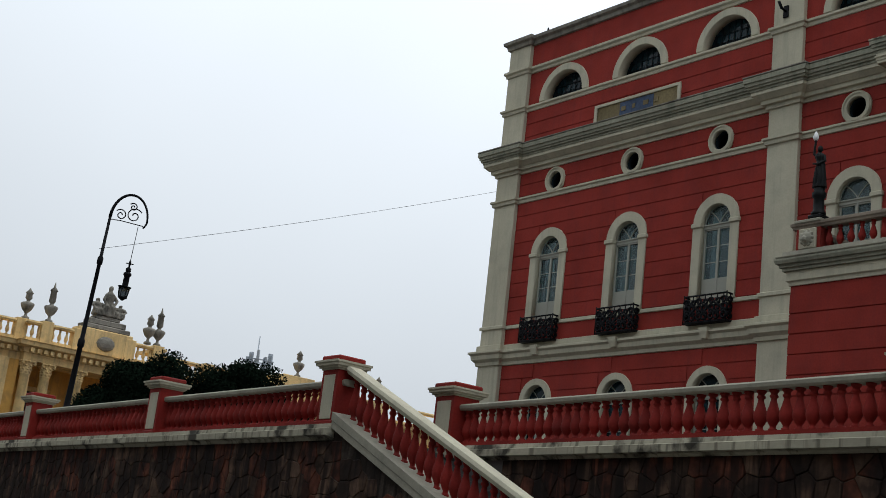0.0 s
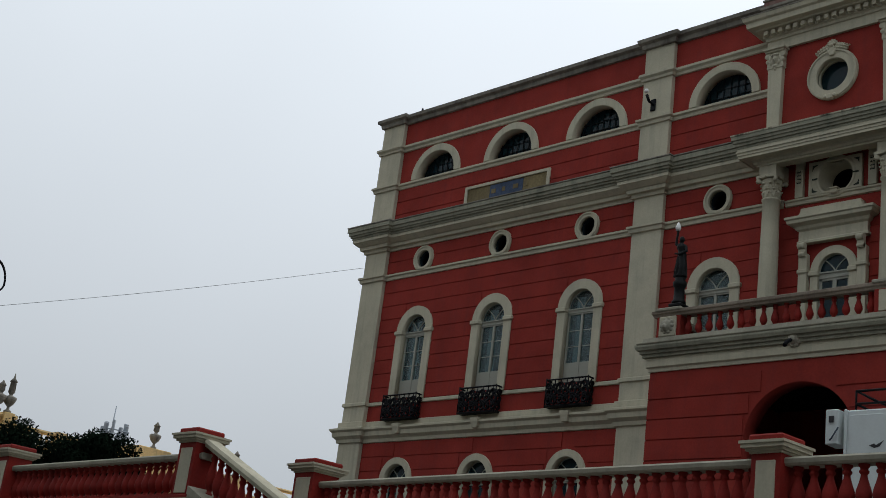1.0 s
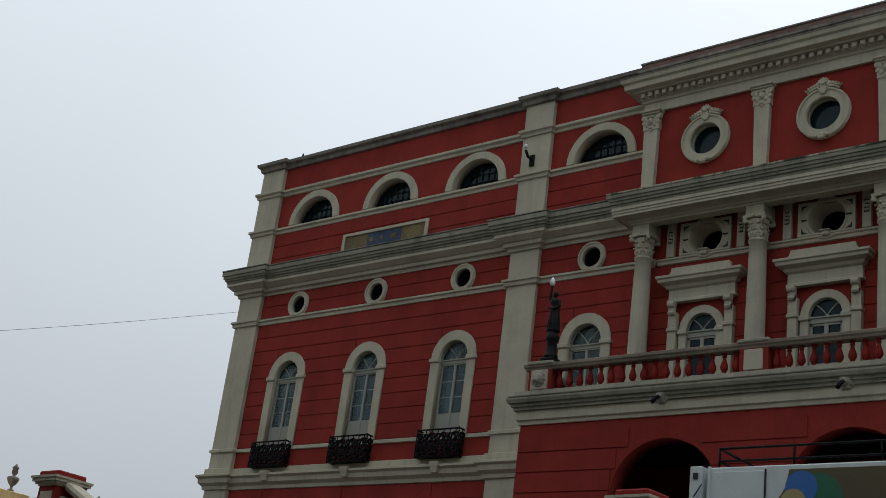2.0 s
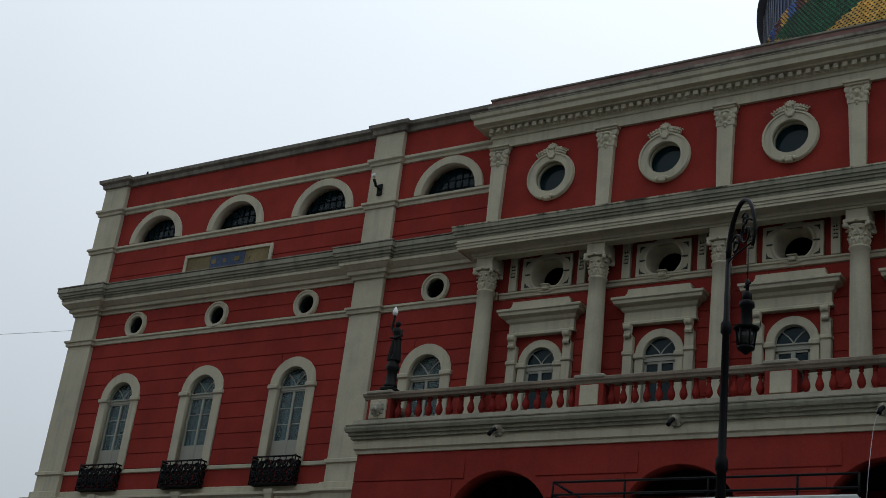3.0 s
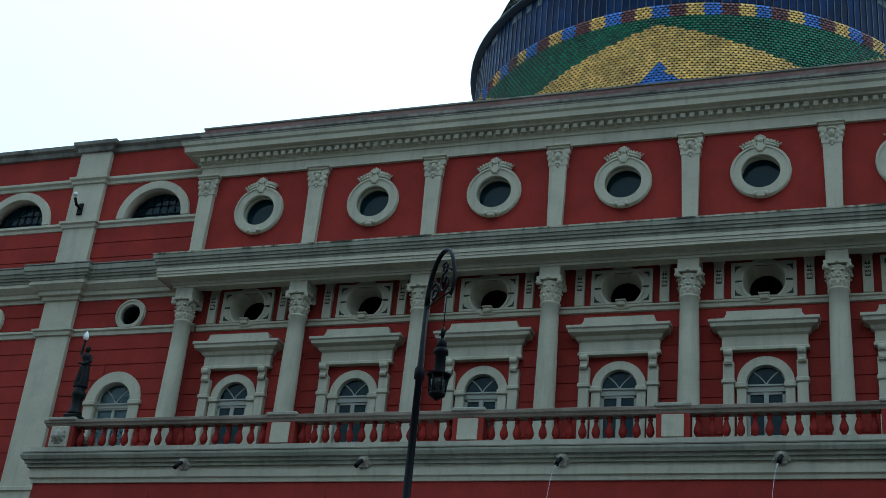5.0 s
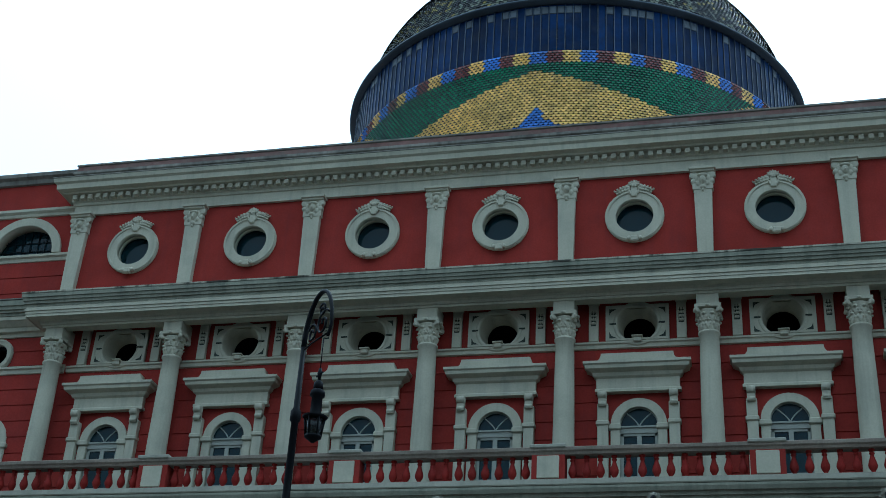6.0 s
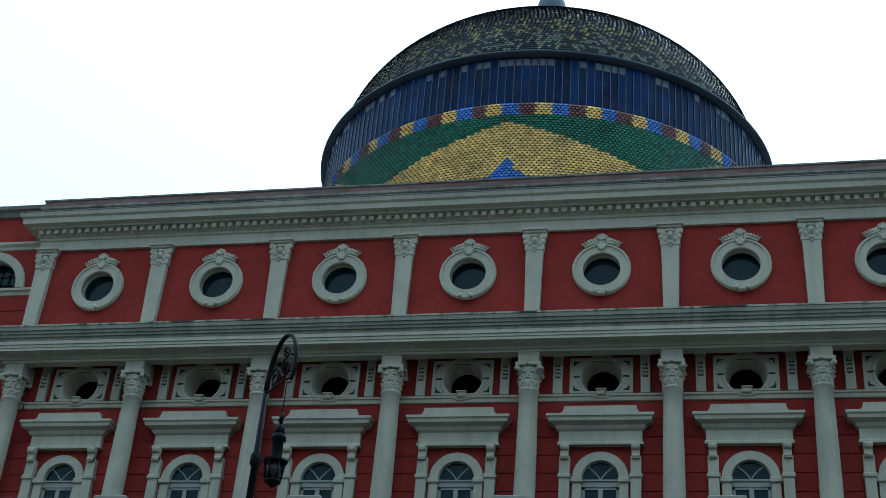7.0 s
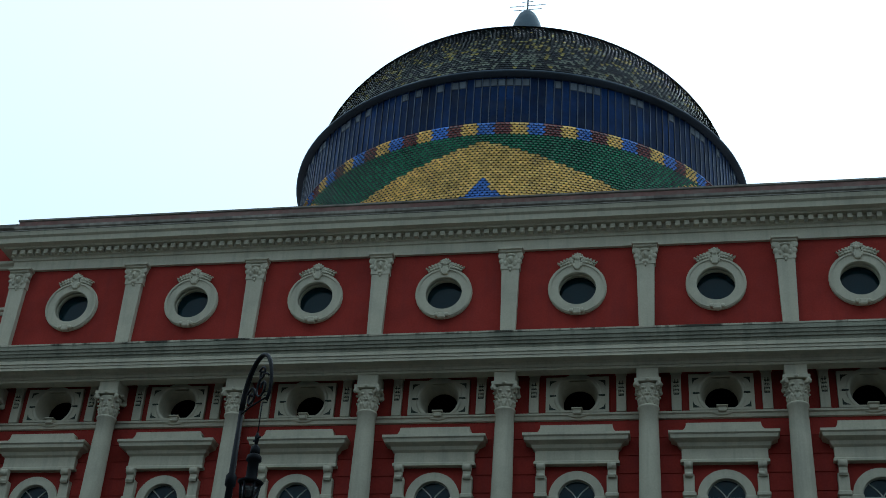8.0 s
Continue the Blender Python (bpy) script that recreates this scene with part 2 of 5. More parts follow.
def courses(name, x0, x1, z0, z1, face, openings, mat, parent, height=0.6, gap=0.04, proud=0.03):
    """Raised stucco courses with open joints, cut at openings (cx, half, low, spring): straight to the spring, round above it."""
    count = max(1, round((z1 - z0) / height))
    step = (z1 - z0) / count
    for k in range(count):
        a, b = z0 + k * step + gap / 2, z0 + (k + 1) * step - gap / 2
        cut = []
        for cx, h, lo, spring in openings:
            if lo < b and a < spring + h:
                w = h if a <= spring else math.sqrt(max(0.0, h * h - (a - spring) ** 2))
                cut.append((cx - w, cx + w))
        at = x0
        for lo, hi in sorted(cut) + [(x1, x1)]:
            lo = min(lo, x1)
            if lo > at + 0.12:
                part(name, box(at, lo, face - proud, face + 0.02, a, b), mat, parent)
            at = max(at, hi)


clear = []
for x in WIN_X:
    clear += [(x, 1.05, 12, 16.4), (x, 0.56, 19.7, 19.7), (x, 0.56, 19.1, 19.7)]
courses("course", X_LEFT + PIL + 0.03, X_MID0, 13.32, 18.95, WALL, clear, RED, theatre)
courses("course", X_LEFT + PIL + 0.03, X_MID0, 19.26, 20.36, WALL, clear, RED, theatre, height=0.55)
courses("course", X_LEFT + PIL + 0.03, X_MID0, 21.5, 23.4, WALL, [(-13.25, 2.4, 21, 20.3)], RED, theatre, height=0.65)
courses("course", X_LEFT + PIL + 0.03, X_MID0, TERRACE + 0.9, 11.5, WALL, [(x, 1.1, 5, 9.85) for x in WIN_X], RED, theatre)
courses("course", X_MID1, -0.1, 12.6, 18.95, WALL, clear, RED, theatre)
courses("course", X_MID1, -0.1, 19.26, 20.36, WALL, clear, RED, theatre, height=0.55)
courses("course", X_MID1, -0.1, 21.5, 23.4, WALL, [], RED, theatre, height=0.65)

# corner and middle pilasters of the wing
for x0, x1 in ((X_LEFT, X_LEFT + PIL), (X_MID0, X_MID1)):
    part("corner_pilaster", bevelled(box(x0, x1, WALL - 0.2, WALL + 0.4, TERRACE, 26.9), 0.015), TRIM, theatre, "plain cream stucco pilaster")

# plan line of the wing with its breaks, for the mouldings
f, g = WALL, WALL - 0.2
LINE = [(X_LEFT, 6), (X_LEFT, g), (X_LEFT + PIL, g), (X_LEFT + PIL, f), (X_MID0, f), (X_MID0, g), (X_MID1, g), (X_MID1, f), (0.2, f)]
# walked from the left end so that outward is to the right of the way: the street side
CORNICE = [(0, 20.36), (0.08, 20.36), (0.1, 20.5), (0.22, 20.52), (0.24, 20.66), (0.3, 20.68), (0.46, 20.82), (0.5, 20.84), (0.5, 20.98), (0, 20.98)]
CROWN = [(0, 20.98), (0.53, 20.98), (0.54, 21.08), (0.6, 21.085), (0.61, 21.17), (0.66, 21.175), (0.67, 21.3), (0.72, 21.31), (0.72, 21.5), (0, 21.6)]
part("main_cornice", sweep(LINE, CORNICE), TRIM, theatre, "cream moulded cornice")
part("cymatium", sweep(LINE, CROWN), ALGAE, theatre, "upper mouldings darkened by algae")
part("cornice_flashing", sweep(LINE, [(0, 21.6), (0.72, 21.525), (0.745, 21.525), (0.745, 21.57), (0, 21.67)]), OLDCOPING, theatre, "dark weathered top edge of the cornice")
part("string_course", sweep(LINE, [(0, 18.93), (0.08, 18.95), (0.1, 19.08), (0.16, 19.12), (0.16, 19.2), (0, 19.26)]), TRIM, theatre)
part("string_course", sweep(LINE, [(0, 23.38), (0.06, 23.4), (0.08, 23.52), (0.15, 23.57), (0.15, 23.66), (0, 23.72)]), TRIM, theatre)
part("string_course", sweep(LINE, [(0, 25.3), (0.06, 25.32), (0.08, 25.42), (0.16, 25.5), (0.16, 25.6), (0, 25.64)]), TRIM, theatre)
part("parapet_coping", sweep(LINE, [(0, 26.72), (0.1, 26.74), (0.14, 26.9), (0.26, 26.98), (0.28, 27.12), (-0.4, 27.2), (-0.4, 26.72)]), OLDCOPING, theatre, "dark weathered coping")
part("base_cornice", sweep(LINE, [(0, 11.5), (0.08, 11.52), (0.1, 11.66), (0.24, 11.78), (0.26, 11.96), (0.36, 12.04), (0.36, 12.12), (0.1, 12.2), (0.1, 12.42), (0, 12.46)]), TRIM, theatre)
part("sill_band", sweep(LINE, [(0, 13.14), (0.07, 13.16), (0.07, 13.28), (0, 13.32)]), TRIM, theatre)
# left flank, back, roof: plain closing walls
part("flank_wall", box(X_LEFT + 0.1, X_LEFT + 0.5, WALL + 0.45, 40, TERRACE, 26.9), RED, theatre)
part("back_wall", box(X_LEFT + 0.1, 52, 40, 40.4, TERRACE, 26.9), RED, theatre)
part("flank_wall", box(51.6, 52, WALL + 0.95, 40, TERRACE, 26.9), RED, theatre)
part("roof", box(X_LEFT + 0.5, 52, WALL + 0.45, 40, 26.4, 26.7), ROOFING, theatre)
# rooms behind the openings, their shade given by near-black walls and floors
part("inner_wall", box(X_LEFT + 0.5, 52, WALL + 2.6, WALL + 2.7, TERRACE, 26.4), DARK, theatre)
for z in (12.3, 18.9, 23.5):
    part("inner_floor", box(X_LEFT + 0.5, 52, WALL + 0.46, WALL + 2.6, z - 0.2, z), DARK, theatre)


def ring(cx, r_in, r_out, z0, spring, y0, y1, n=18, rise=None):
    """Arched surround between two arches, standing on its feet."""
    k = (rise or r_in) / r_in
    outer, inner = arch(cx, r_out, z0, spring, n, r_out * k), arch(cx, r_in, z0, spring, n, r_in * k)
    return plate(outer + inner[::-1], [], y0, y1)


def fan_bars(bm, cx, r, z, y, count=3, width=0.035):
    for s in (-1, 1):
        for j in range(7):
            # two ribs that rise together and part towards the arch
            p, q = (Vector((cx + s * r * 0.66 * t ** 1.5, 0, z + r * 0.8 * t)) for t in (j / 7, (j + 1) / 7))
            d = (q - p).normalized()
            o = Vector((d.z, 0, -d.x)) * width / 2
            vs = [bm.verts.new((v.x, yy, v.z)) for yy in (y, y + 0.05) for v in (p - o, p + o, q + o, q - o)]
            for f in ((0, 1, 2, 3), (7, 6, 5, 4), (0, 4, 5, 1), (1, 5, 6, 2), (2, 6, 7, 3), (3, 7, 4, 0)):
                bm.faces.new([vs[i] for i in f])
    return bm


def tall_window(x, z0, spring, half, face, parent, surround, panel=0.55, leaf_rows=3, recess=0.2, stile=0.06, transom=0.2, glass=GLASS):
    """Arched casement with fanlight, two leaves and glazing bars, in a stucco surround."""
    w = part("window", ring(x, half - 0.03, surround, z0, spring, face - 0.1, face + recess + 0.05), TRIM, parent, "arched casement window in a cream surround")
    y = face + recess
    fr = ring(x, half - 0.055, half, z0, spring, y, y + 0.09)
    bm_box(fr, x - half, x + half, y - 0.04, y + 0.12, spring - transom, spring - 0.06)      # transom
    bm_box(fr, x - half, x + half, y - 0.08, y + 0.12, spring - 0.08, spring - 0.03)
    bm_box(fr, x - half, x + half, y, y + 0.09, z0, z0 + panel)                           # lower panel
    bm_box(fr, x - stile * 0.85, x + stile * 0.85, y - 0.02, y + 0.1, z0, spring - transom)                   # meeting stiles
    for s in (-1, 1):
        bm_box(fr, x + s * (half - 0.055 - stile / 2) - stile / 2, x + s * (half - 0.055 - stile / 2) + stile / 2, y - 0.01, y + 0.08, z0 + panel, spring - transom)
    bm_box(fr, x - half, x + half, y - 0.01, y + 0.08, spring - transom - stile, spring - transom)
    h = (spring - transom - stile - z0 - panel) / leaf_rows
    for k in range(1, leaf_rows):
        bm_box(fr, x - half + 0.09, x + half - 0.09, y + 0.02, y + 0.06, z0 + panel + k * h - 0.014, z0 + panel + k * h + 0.014)
    fan_bars(fr, x, half - 0.06, spring - 0.04, y + 0.01)
    part("window_frame", fr, FRAME, w, "cream painted frame with a fanlight")
    part("pane", plate(arch(x, half - 0.04, z0 + panel, spring), [], y + 0.035, y + 0.045), glass, w).visible_shadow = False
    # imposts
    for s in (-1, 1):
        part("impost", bevelled(box(x + s * (half + surround) / 2 - (surround - half) / 2 - 0.07, x + s * (half + surround) / 2 + (surround - half) / 2 + 0.07, face - 0.17, face + 0.1, spring - 0.16, spring + 0.02), 0.03), TRIM, w)
    return w


def oculus(x, z, r_in, r_out, face, parent, depth=0.35, glass=True, proud=0.12, reveal=TRIM):
    w = part("round_window", plate(circle(x, z, r_out), [circle(x, z, r_in)], face - proud, face + 0.1), TRIM, parent, "round window with a cream moulded ring")
    part("ring_moulding", plate(circle(x, z, r_out - 0.03), [circle(x, z, r_out - 0.09)], face - proud - 0.04, face), TRIM, w)
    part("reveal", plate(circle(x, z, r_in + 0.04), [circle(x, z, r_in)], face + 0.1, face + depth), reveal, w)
    if glass:
        part("pane", plate(circle(x, z, r_in), [], face + depth - 0.02, face + depth - 0.01), GLASS, w).visible_shadow = False
    return w


def lunette(x, face, parent):
    w = part("lunette_window", ring(x, 1.22, 1.54, 23.72, 23.74, face - 0.12, face + 0.44, rise=1.18), TRIM, parent, "half-round window in a cream arched surround")
    part("pane", plate(arch(x, 1.24, 23.72, 23.74, rise=1.19), [], face + 0.38, face + 0.39), GLASS, w).visible_shadow = False
    bars = bmesh.new()
    for k in range(1, 8):
        u = -1.25 + k * 2.5 / 8
        top = 1.15 * math.sqrt(1 - (u / 1.27) ** 2)
        bm_box(bars, x + u - 0.009, x + u + 0.009, face + 0.33, face + 0.36, 23.72, 23.74 + top)
    for zz in (24.05, 24.4):
        bm_box(bars, x - 1.1, x + 1.1, face + 0.335, face + 0.355, zz - 0.012, zz + 0.012)
    part("window_grille", bars, IRON, w, "dark iron glazing bars")
    return w


for x in WIN_X:
    tall_window(x, 13.32, 16.4, 0.74, WALL, theatre, 1.1, panel=0.9, recess=0.14, glass=CLEAR)
    # near-black reveal: the shade in the hole is painted on its lining
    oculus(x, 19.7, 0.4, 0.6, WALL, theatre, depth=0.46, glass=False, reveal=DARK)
    lunette(x, WALL, theatre)
for x in WIN_X[:3]:
    tall_window(x, 7.4, 9.85, 0.72, WALL, theatre, 0.96)

CURTAIN = material("pale_curtain", (0.24, 0.31, 0.31), 0.9, vary=0.1)


def curtain(x0, x1, z0, z1, y, parent):
    bm = bmesh.new()
    n = 24
    rows = [[bm.verts.new((x0 + (x1 - x0) * k / n, y + 0.03 * math.sin(k * 1.7) + dy, z)) for k in range(n + 1)] for dy, z in ((0, z0), (0, z1), (0.01, z1), (0.01, z0))]
    for a, b in zip(rows, rows[1:]):
        for k in range(n):
            bm.faces.new((a[k], a[k + 1], b[k + 1], b[k]))
    return part("curtain", bm, CURTAIN, parent, "pale drawn curtain behind the pane")


def iron_balcony(x):
    """Shallow window balcony with curled ironwork on a moulded slab."""
    b = part("window_balcony", bevelled(box(x - 1.04, x + 1.04, WALL - 0.42, WALL + 0.02, 12.38, 12.42), 0.012), IRON, theatre, "shallow window balcony of black curled iron")
    part("corbel", sweep([(x - 0.14, WALL + 0.01), (x - 0.14, WALL - 0.38), (x + 0.14, WALL - 0.38), (x + 0.14, WALL + 0.01)], [(-0.12, 11.75), (0.0, 11.8), (0.03, 11.95), (0.06, 12.05), (0.08, 12.2), (-0.12, 12.2)]), TRIM, b)
    y, h0, h1 = WALL - 0.4, 12.44, 13.44
    rail = bmesh.new()
    corners = [(x - 1.02, WALL), (x - 1.02, y), (x + 1.02, y), (x + 1.02, WALL)]
    for z, r in ((h1, 0.035), (h0, 0.022), (h1 - 0.16, 0.014)):
        for p, q in zip(corners, corners[1:]):
            tube([(*p, z), (*q, z)], r, 6, rail)
    for p in corners[1:3]:
        tube([(*p, 12.36), (*p, h1 + 0.06)], 0.028, 6, rail)
    part("railing", rail, IRON, b, "black iron rails")
    curls = bmesh.new()

    def curl(ox, oy, dx, dy, u, zc, r, s, turn):
        pts = []
        for k in range(15):
            rr, a = r * (1 - k / 19), turn + s * k * 0.52
            v = u + rr * math.cos(a)
            pts.append((ox + dx * v, oy + dy * v, zc + rr * math.sin(a)))
        tube(pts, 0.045, 5, curls)

    for ox, oy, dx, dy, length in ((x - 1.02, y, 1, 0, 2.04), (x - 1.02, WALL, 0, -1, 0.4), (x + 1.02, WALL, 0, -1, 0.4)):
        n = max(1, round(length / 0.3))
        for k in range(n):
            u = (k + 0.5) * length / n
            for zc, r, s, t in ((12.62, 0.17, 1, 1.57), (12.92, 0.19, -1, -1.57), (13.18, 0.15, 1, 3.1), (12.78, 0.1, -1, 0.2)):
                curl(ox, oy, dx, dy, u, zc, r, s if k % 2 else -s, t)
            tube([(ox + dx * u, oy + dy * u, h0), (ox + dx * u, oy + dy * u, h1)], 0.022, 5, curls)
    part("scrollwork", curls, IRON, b, "curled black iron scrolls")


for x in WIN_X[:3]:
    iron_balcony(x)
    w = [o for o in theatre.children if o.name.startswith("window") and abs(o.data.vertices[0].co.x - x) < 1.3][0]
    curtain(x - 0.66, x - 0.24, 13.5, 17.0, WALL + 0.55, w)
    curtain(x + 0.56, x + 0.7, 13.5, 17.0, WALL + 0.55, w)

# gilt and blue mosaic name plaque over the cornice
GILT = material("gilt_mosaic", (0.16, 0.125, 0.06), 0.5, vary=0.35, grain=9)
MOSAIC = material("blue_mosaic", (0.05, 0.075, 0.13), 0.5, vary=0.4, grain=9)
plaque = part("plaque", box(-15.55, -10.95, WALL - 0.06, WALL, 21.55, 22.55), GILT, theatre, "worn gilt and blue mosaic plaque in a cream frame")
part("plaque_field", box(-14.2, -12.3, WALL - 0.072, WALL - 0.05, 21.6, 22.5), MOSAIC, plaque)
part("plaque_frame", plate(rect(-15.68, -10.82, 21.45, 22.66), [rect(-15.54, -10.96, 21.55, 22.54)], WALL - 0.12, WALL), TRIM, plaque)
# unreadable lettering: plain bars
for k, wd in enumerate((0.5, 0.35, 0.6, 0.45)):
    part("letter_bar", box(-14.1 + k * 0.62, -14.1 + k * 0.62 + wd * 0.5, WALL - 0.084, WALL - 0.07, 22.1, 22.3), GILT, plaque)
# small bracket lamp on the middle pilaster
bx, bz = -5.65, 24.55
lampb = part("wall_lamp", tube([(bx, WALL - 0.2, bz - 0.35), (bx, WALL - 0.5, bz - 0.3), (bx - 0.05, WALL - 0.62, bz - 0.05)], 0.06, 8), IRON, theatre, "small dark bracket lamp with a pale globe")
part("bracket_plate", bevelled(box(bx - 0.12, bx + 0.12, WALL - 0.26, WALL - 0.2, bz - 0.6, bz - 0.1), 0.02), IRON, lampb)
gl = bmesh.new()
bmesh.ops.create_uvsphere(gl, u_segments=12, v_segments=8, radius=0.09)
PALE_GLASS = material("opal_glass", (0.8, 0.8, 0.78), 0.3, vary=0.03, bump=0)
part("globe", gl, PALE_GLASS, lampb, "", (bx - 0.05, WALL - 0.64, bz + 0.1))

# ---- the theatre: middle block with columns ----
MIDX = [GAP * (k + 0.5) for k in range(BAYS)]
COLX = [GAP * k for k in range(BAYS + 1)]
X0, X1 = -0.45, COLX[-1] + 0.45
UP = 0.05             # face of the upper wall
holes = []
for x in MIDX:
    holes += [arch(x, 0.6, 12.45, 16.4), circle(x, 19.74, 0.64)]
part("loggia_wall", plate(rect(0, 52, 12.2, 20.62), holes, WALL, WALL + 0.45), RED, theatre, "red stucco loggia wall with scored joints")
part("upper_wall", plate(rect(-0.3, 52, 20.62, 25.2), [circle(x, 23.37, 0.64) for x in MIDX], UP, WALL + 0.45), RED, theatre, "red stucco attic wall")
part("ground_wall", box(0, 52, WALL, WALL + 0.45, TERRACE, 12.2), RED, theatre)
clear = []
for x in MIDX:
    clear += [(x, 1.26, 12, 17.4), (x, 0.3, 17, 18.7)]
clear += [(x, 0.2, 12, 20.4) for x in COLX]
courses("course", 0, COLX[-1] + 4, 12.5, 18.9, WALL, clear, RED, theatre)

# columns: base, shaft with entasis, leafy capital
shaft = [(0.36, 12.75), (0.36, 12.85), (0.345, 13.0)] + [(0.345 - 0.055 * (k / 8) ** 1.6, 13.0 + k * 0.75) for k in range(1, 9)] + [(0.33, 19.03), (0.33, 19.09), (0.28, 19.12)]
shaft_mesh = mesh_of("shaft", lathe(shaft, 24), TRIM)
base = box(-0.5, 0.5, -0.5, 0.4, 12.4, 12.62)
join(base, lathe([(0.47, 12.62), (0.49, 12.68), (0.47, 12.74), (0.38, 12.78)], 20))
base_mesh = mesh_of("base", base, TRIM)


def capital_bmesh(r, z, h, half):
    """Leafy capital: bell, two rows of curling leaves, corner volutes and a square top."""
    bm = lathe([(r * 0.95, z), (r * 1.0, z + h * 0.1), (r * 1.05, z + h * 0.5), (r * 1.35, z + h * 0.82)], 16)
    k1 = r / 0.28
    for row, (z0, out, tall) in enumerate(((0.2, 0.05, 0.17), (0.48, 0.075, 0.15))):
        for k in range(8):
            leaf = bmesh.new()
            lump(leaf, r * 1.03, 0, z + h * z0, 0.045 * k1, 0.085 * k1, tall)
            lump(leaf, r * 1.05 + out * k1, 0, z + h * z0 + tall * 0.8, 0.06 * k1, 0.07 * k1, 0.045)
            for sgn in (-1, 1):
                lump(leaf, r * 1.06, sgn * 0.07 * k1, z + h * z0 + 0.02, 0.045 * k1, 0.035, 0.06)
            join(bm, leaf, Matrix.Rotation(2 * math.pi * (k + 0.5 * row) / 8, 4, "Z"))
    for k in range(4):
        a = math.pi / 4 + k * math.pi / 2
        arm = tube([(r * 0.9, 0, z + h * 0.55), (r * 1.2, 0, z + h * 0.72), (half * 1.22, 0, z + h * 0.8)], [0.05, 0.055, 0.05], 8)
        vol = lathe([(0.02, -0.06), (0.085, -0.055), (0.085, 0.055), (0.02, 0.06)], 12)
        join(arm, vol, Matrix.Translation((half * 1.2, 0, z + h * 0.77)) @ Matrix.Rotation(radians(90), 4, "X"))
        join(bm, arm, Matrix.Rotation(a, 4, "Z"))
        # small rosette in the middle of each side of the slab
        lump(bm, half * math.cos(a + math.pi / 4), half * math.sin(a + math.pi / 4), z + h * 0.93, 0.07, 0.07, 0.07)
    bm_box(bm, -half, half, -half, half, z + h * 0.87, z + h)
    return bm


capital_mesh = mesh_of("capital", fused(capital_bmesh(0.28, 19.12, 0.8, 0.4), 0.016), TRIM)
for x in COLX:
    col = part("column", shaft_mesh, None, theatre, "smooth cream column with a leafy capital", (x, 0, 0))
    part("capital", capital_mesh, None, col)
    part("base", base_mesh, None, col)
    part("impost_block", box(x - 0.33, x + 0.33, -0.33, WALL, 19.92, 20.4), TRIM, theatre)

# main entablature over the columns, returned at its end
y = -0.36
ENT = [(X0, WALL + 0.3), (X0, y), (COLX[-1] + 8, y)]
part("main_entablature", sweep(ENT, [(-0.38, 20.28), (0, 20.28), (0.01, 20.35), (0.06, 20.36), (0.08, 20.44), (0.14, 20.5), (0.44, 20.53), (0.44, 20.5), (0.46, 20.5), (0.46, 20.6), (0.485, 20.605), (0.485, 20.7), (0.52, 20.705), (0.52, 20.77), (0.48, 20.78), (0.48, 20.86), (-0.9, 20.86), (-0.9, 20.62), (-0.38, 20.62)]), TRIM, theatre, "weathered cream moulded entablature")
part("cymatium", sweep(ENT, [(-0.9, 20.86), (0.49, 20.86), (0.5, 20.95), (0.55, 20.955), (0.56, 21.05), (0.6, 21.055), (0.61, 21.16), (0.65, 21.165), (0.65, 21.31), (-0.3, 21.42), (-0.9, 21.42)]), ALGAE, theatre, "upper mouldings darkened by algae")
part("string_course", sweep([(0.3, WALL), (COLX[-1] + 8, WALL)], [(0, 18.92), (0.08, 18.94), (0.1, 19.05), (0.15, 19.08), (0.15, 19.14), (0, 19.18)]), TRIM, theatre)

# upper entablature with its dentils and blocking course
y = UP - 0.12
ENT2 = [(X0 + 0.05, WALL + 0.3), (X0 + 0.05, y), (COLX[-1] + 8, y)]
part("upper_entablature", sweep(ENT2, [(-0.6, 24.9), (0, 24.9), (0, 25.27), (0.05, 25.29), (0.06, 25.38), (0.12, 25.42), (0.12, 25.62), (0.34, 25.64), (0.36, 25.7), (0.56, 25.73), (0.58, 25.92), (0.66, 25.98), (0.7, 26.12), (0.2, 26.22), (-0.6, 26.22)]), TRIM, theatre, "cream entablature with a dentil row")
part("blocking_course", sweep(ENT2, [(-0.6, 26.22), (0.3, 26.22), (0.3, 26.34), (0.18, 26.36), (0.18, 26.52), (0.24, 26.56), (0.24, 26.66), (0.13, 26.7), (0.13, 26.9), (0.18, 26.92), (0.18, 26.98), (-0.6, 27.0)]), OLDCOPING, theatre, "stained stepped blocking course")
FADED = material("faded_red_paint", (0.2, 0.115, 0.1), 0.9, vary=0.25, grain=4, stain=0.7, stain_color=(0.2, 0.17, 0.14), streak=0.5)
part("painted_band", sweep(ENT2, [(0.1, 26.71), (0.145, 26.71), (0.145, 26.89), (0.1, 26.89)]), FADED, theatre, "worn red paint on the parapet face")
part("cornice_flashing", sweep(ENT2, [(0.18, 26.23), (0.7, 26.125), (0.72, 26.125), (0.72, 26.16), (0.18, 26.27)]), OLDCOPING, theatre)
part("cornice_flashing", sweep(ENT, [(-0.25, 21.422), (0.6, 21.315), (0.67, 21.312), (0.67, 21.37), (-0.25, 21.5)]), PLINTH_MAT, theatre, "pale chipped lip of the entablature")
dentil = mesh_of("dentil", box(-0.08, 0.08, -0.17, 0.02, 25.44, 25.6), TRIM)
for k in range(118):
    part("dentil", dentil, None, theatre, "", (X0 + 0.12 + k * 0.3, y - 0.12, 0))

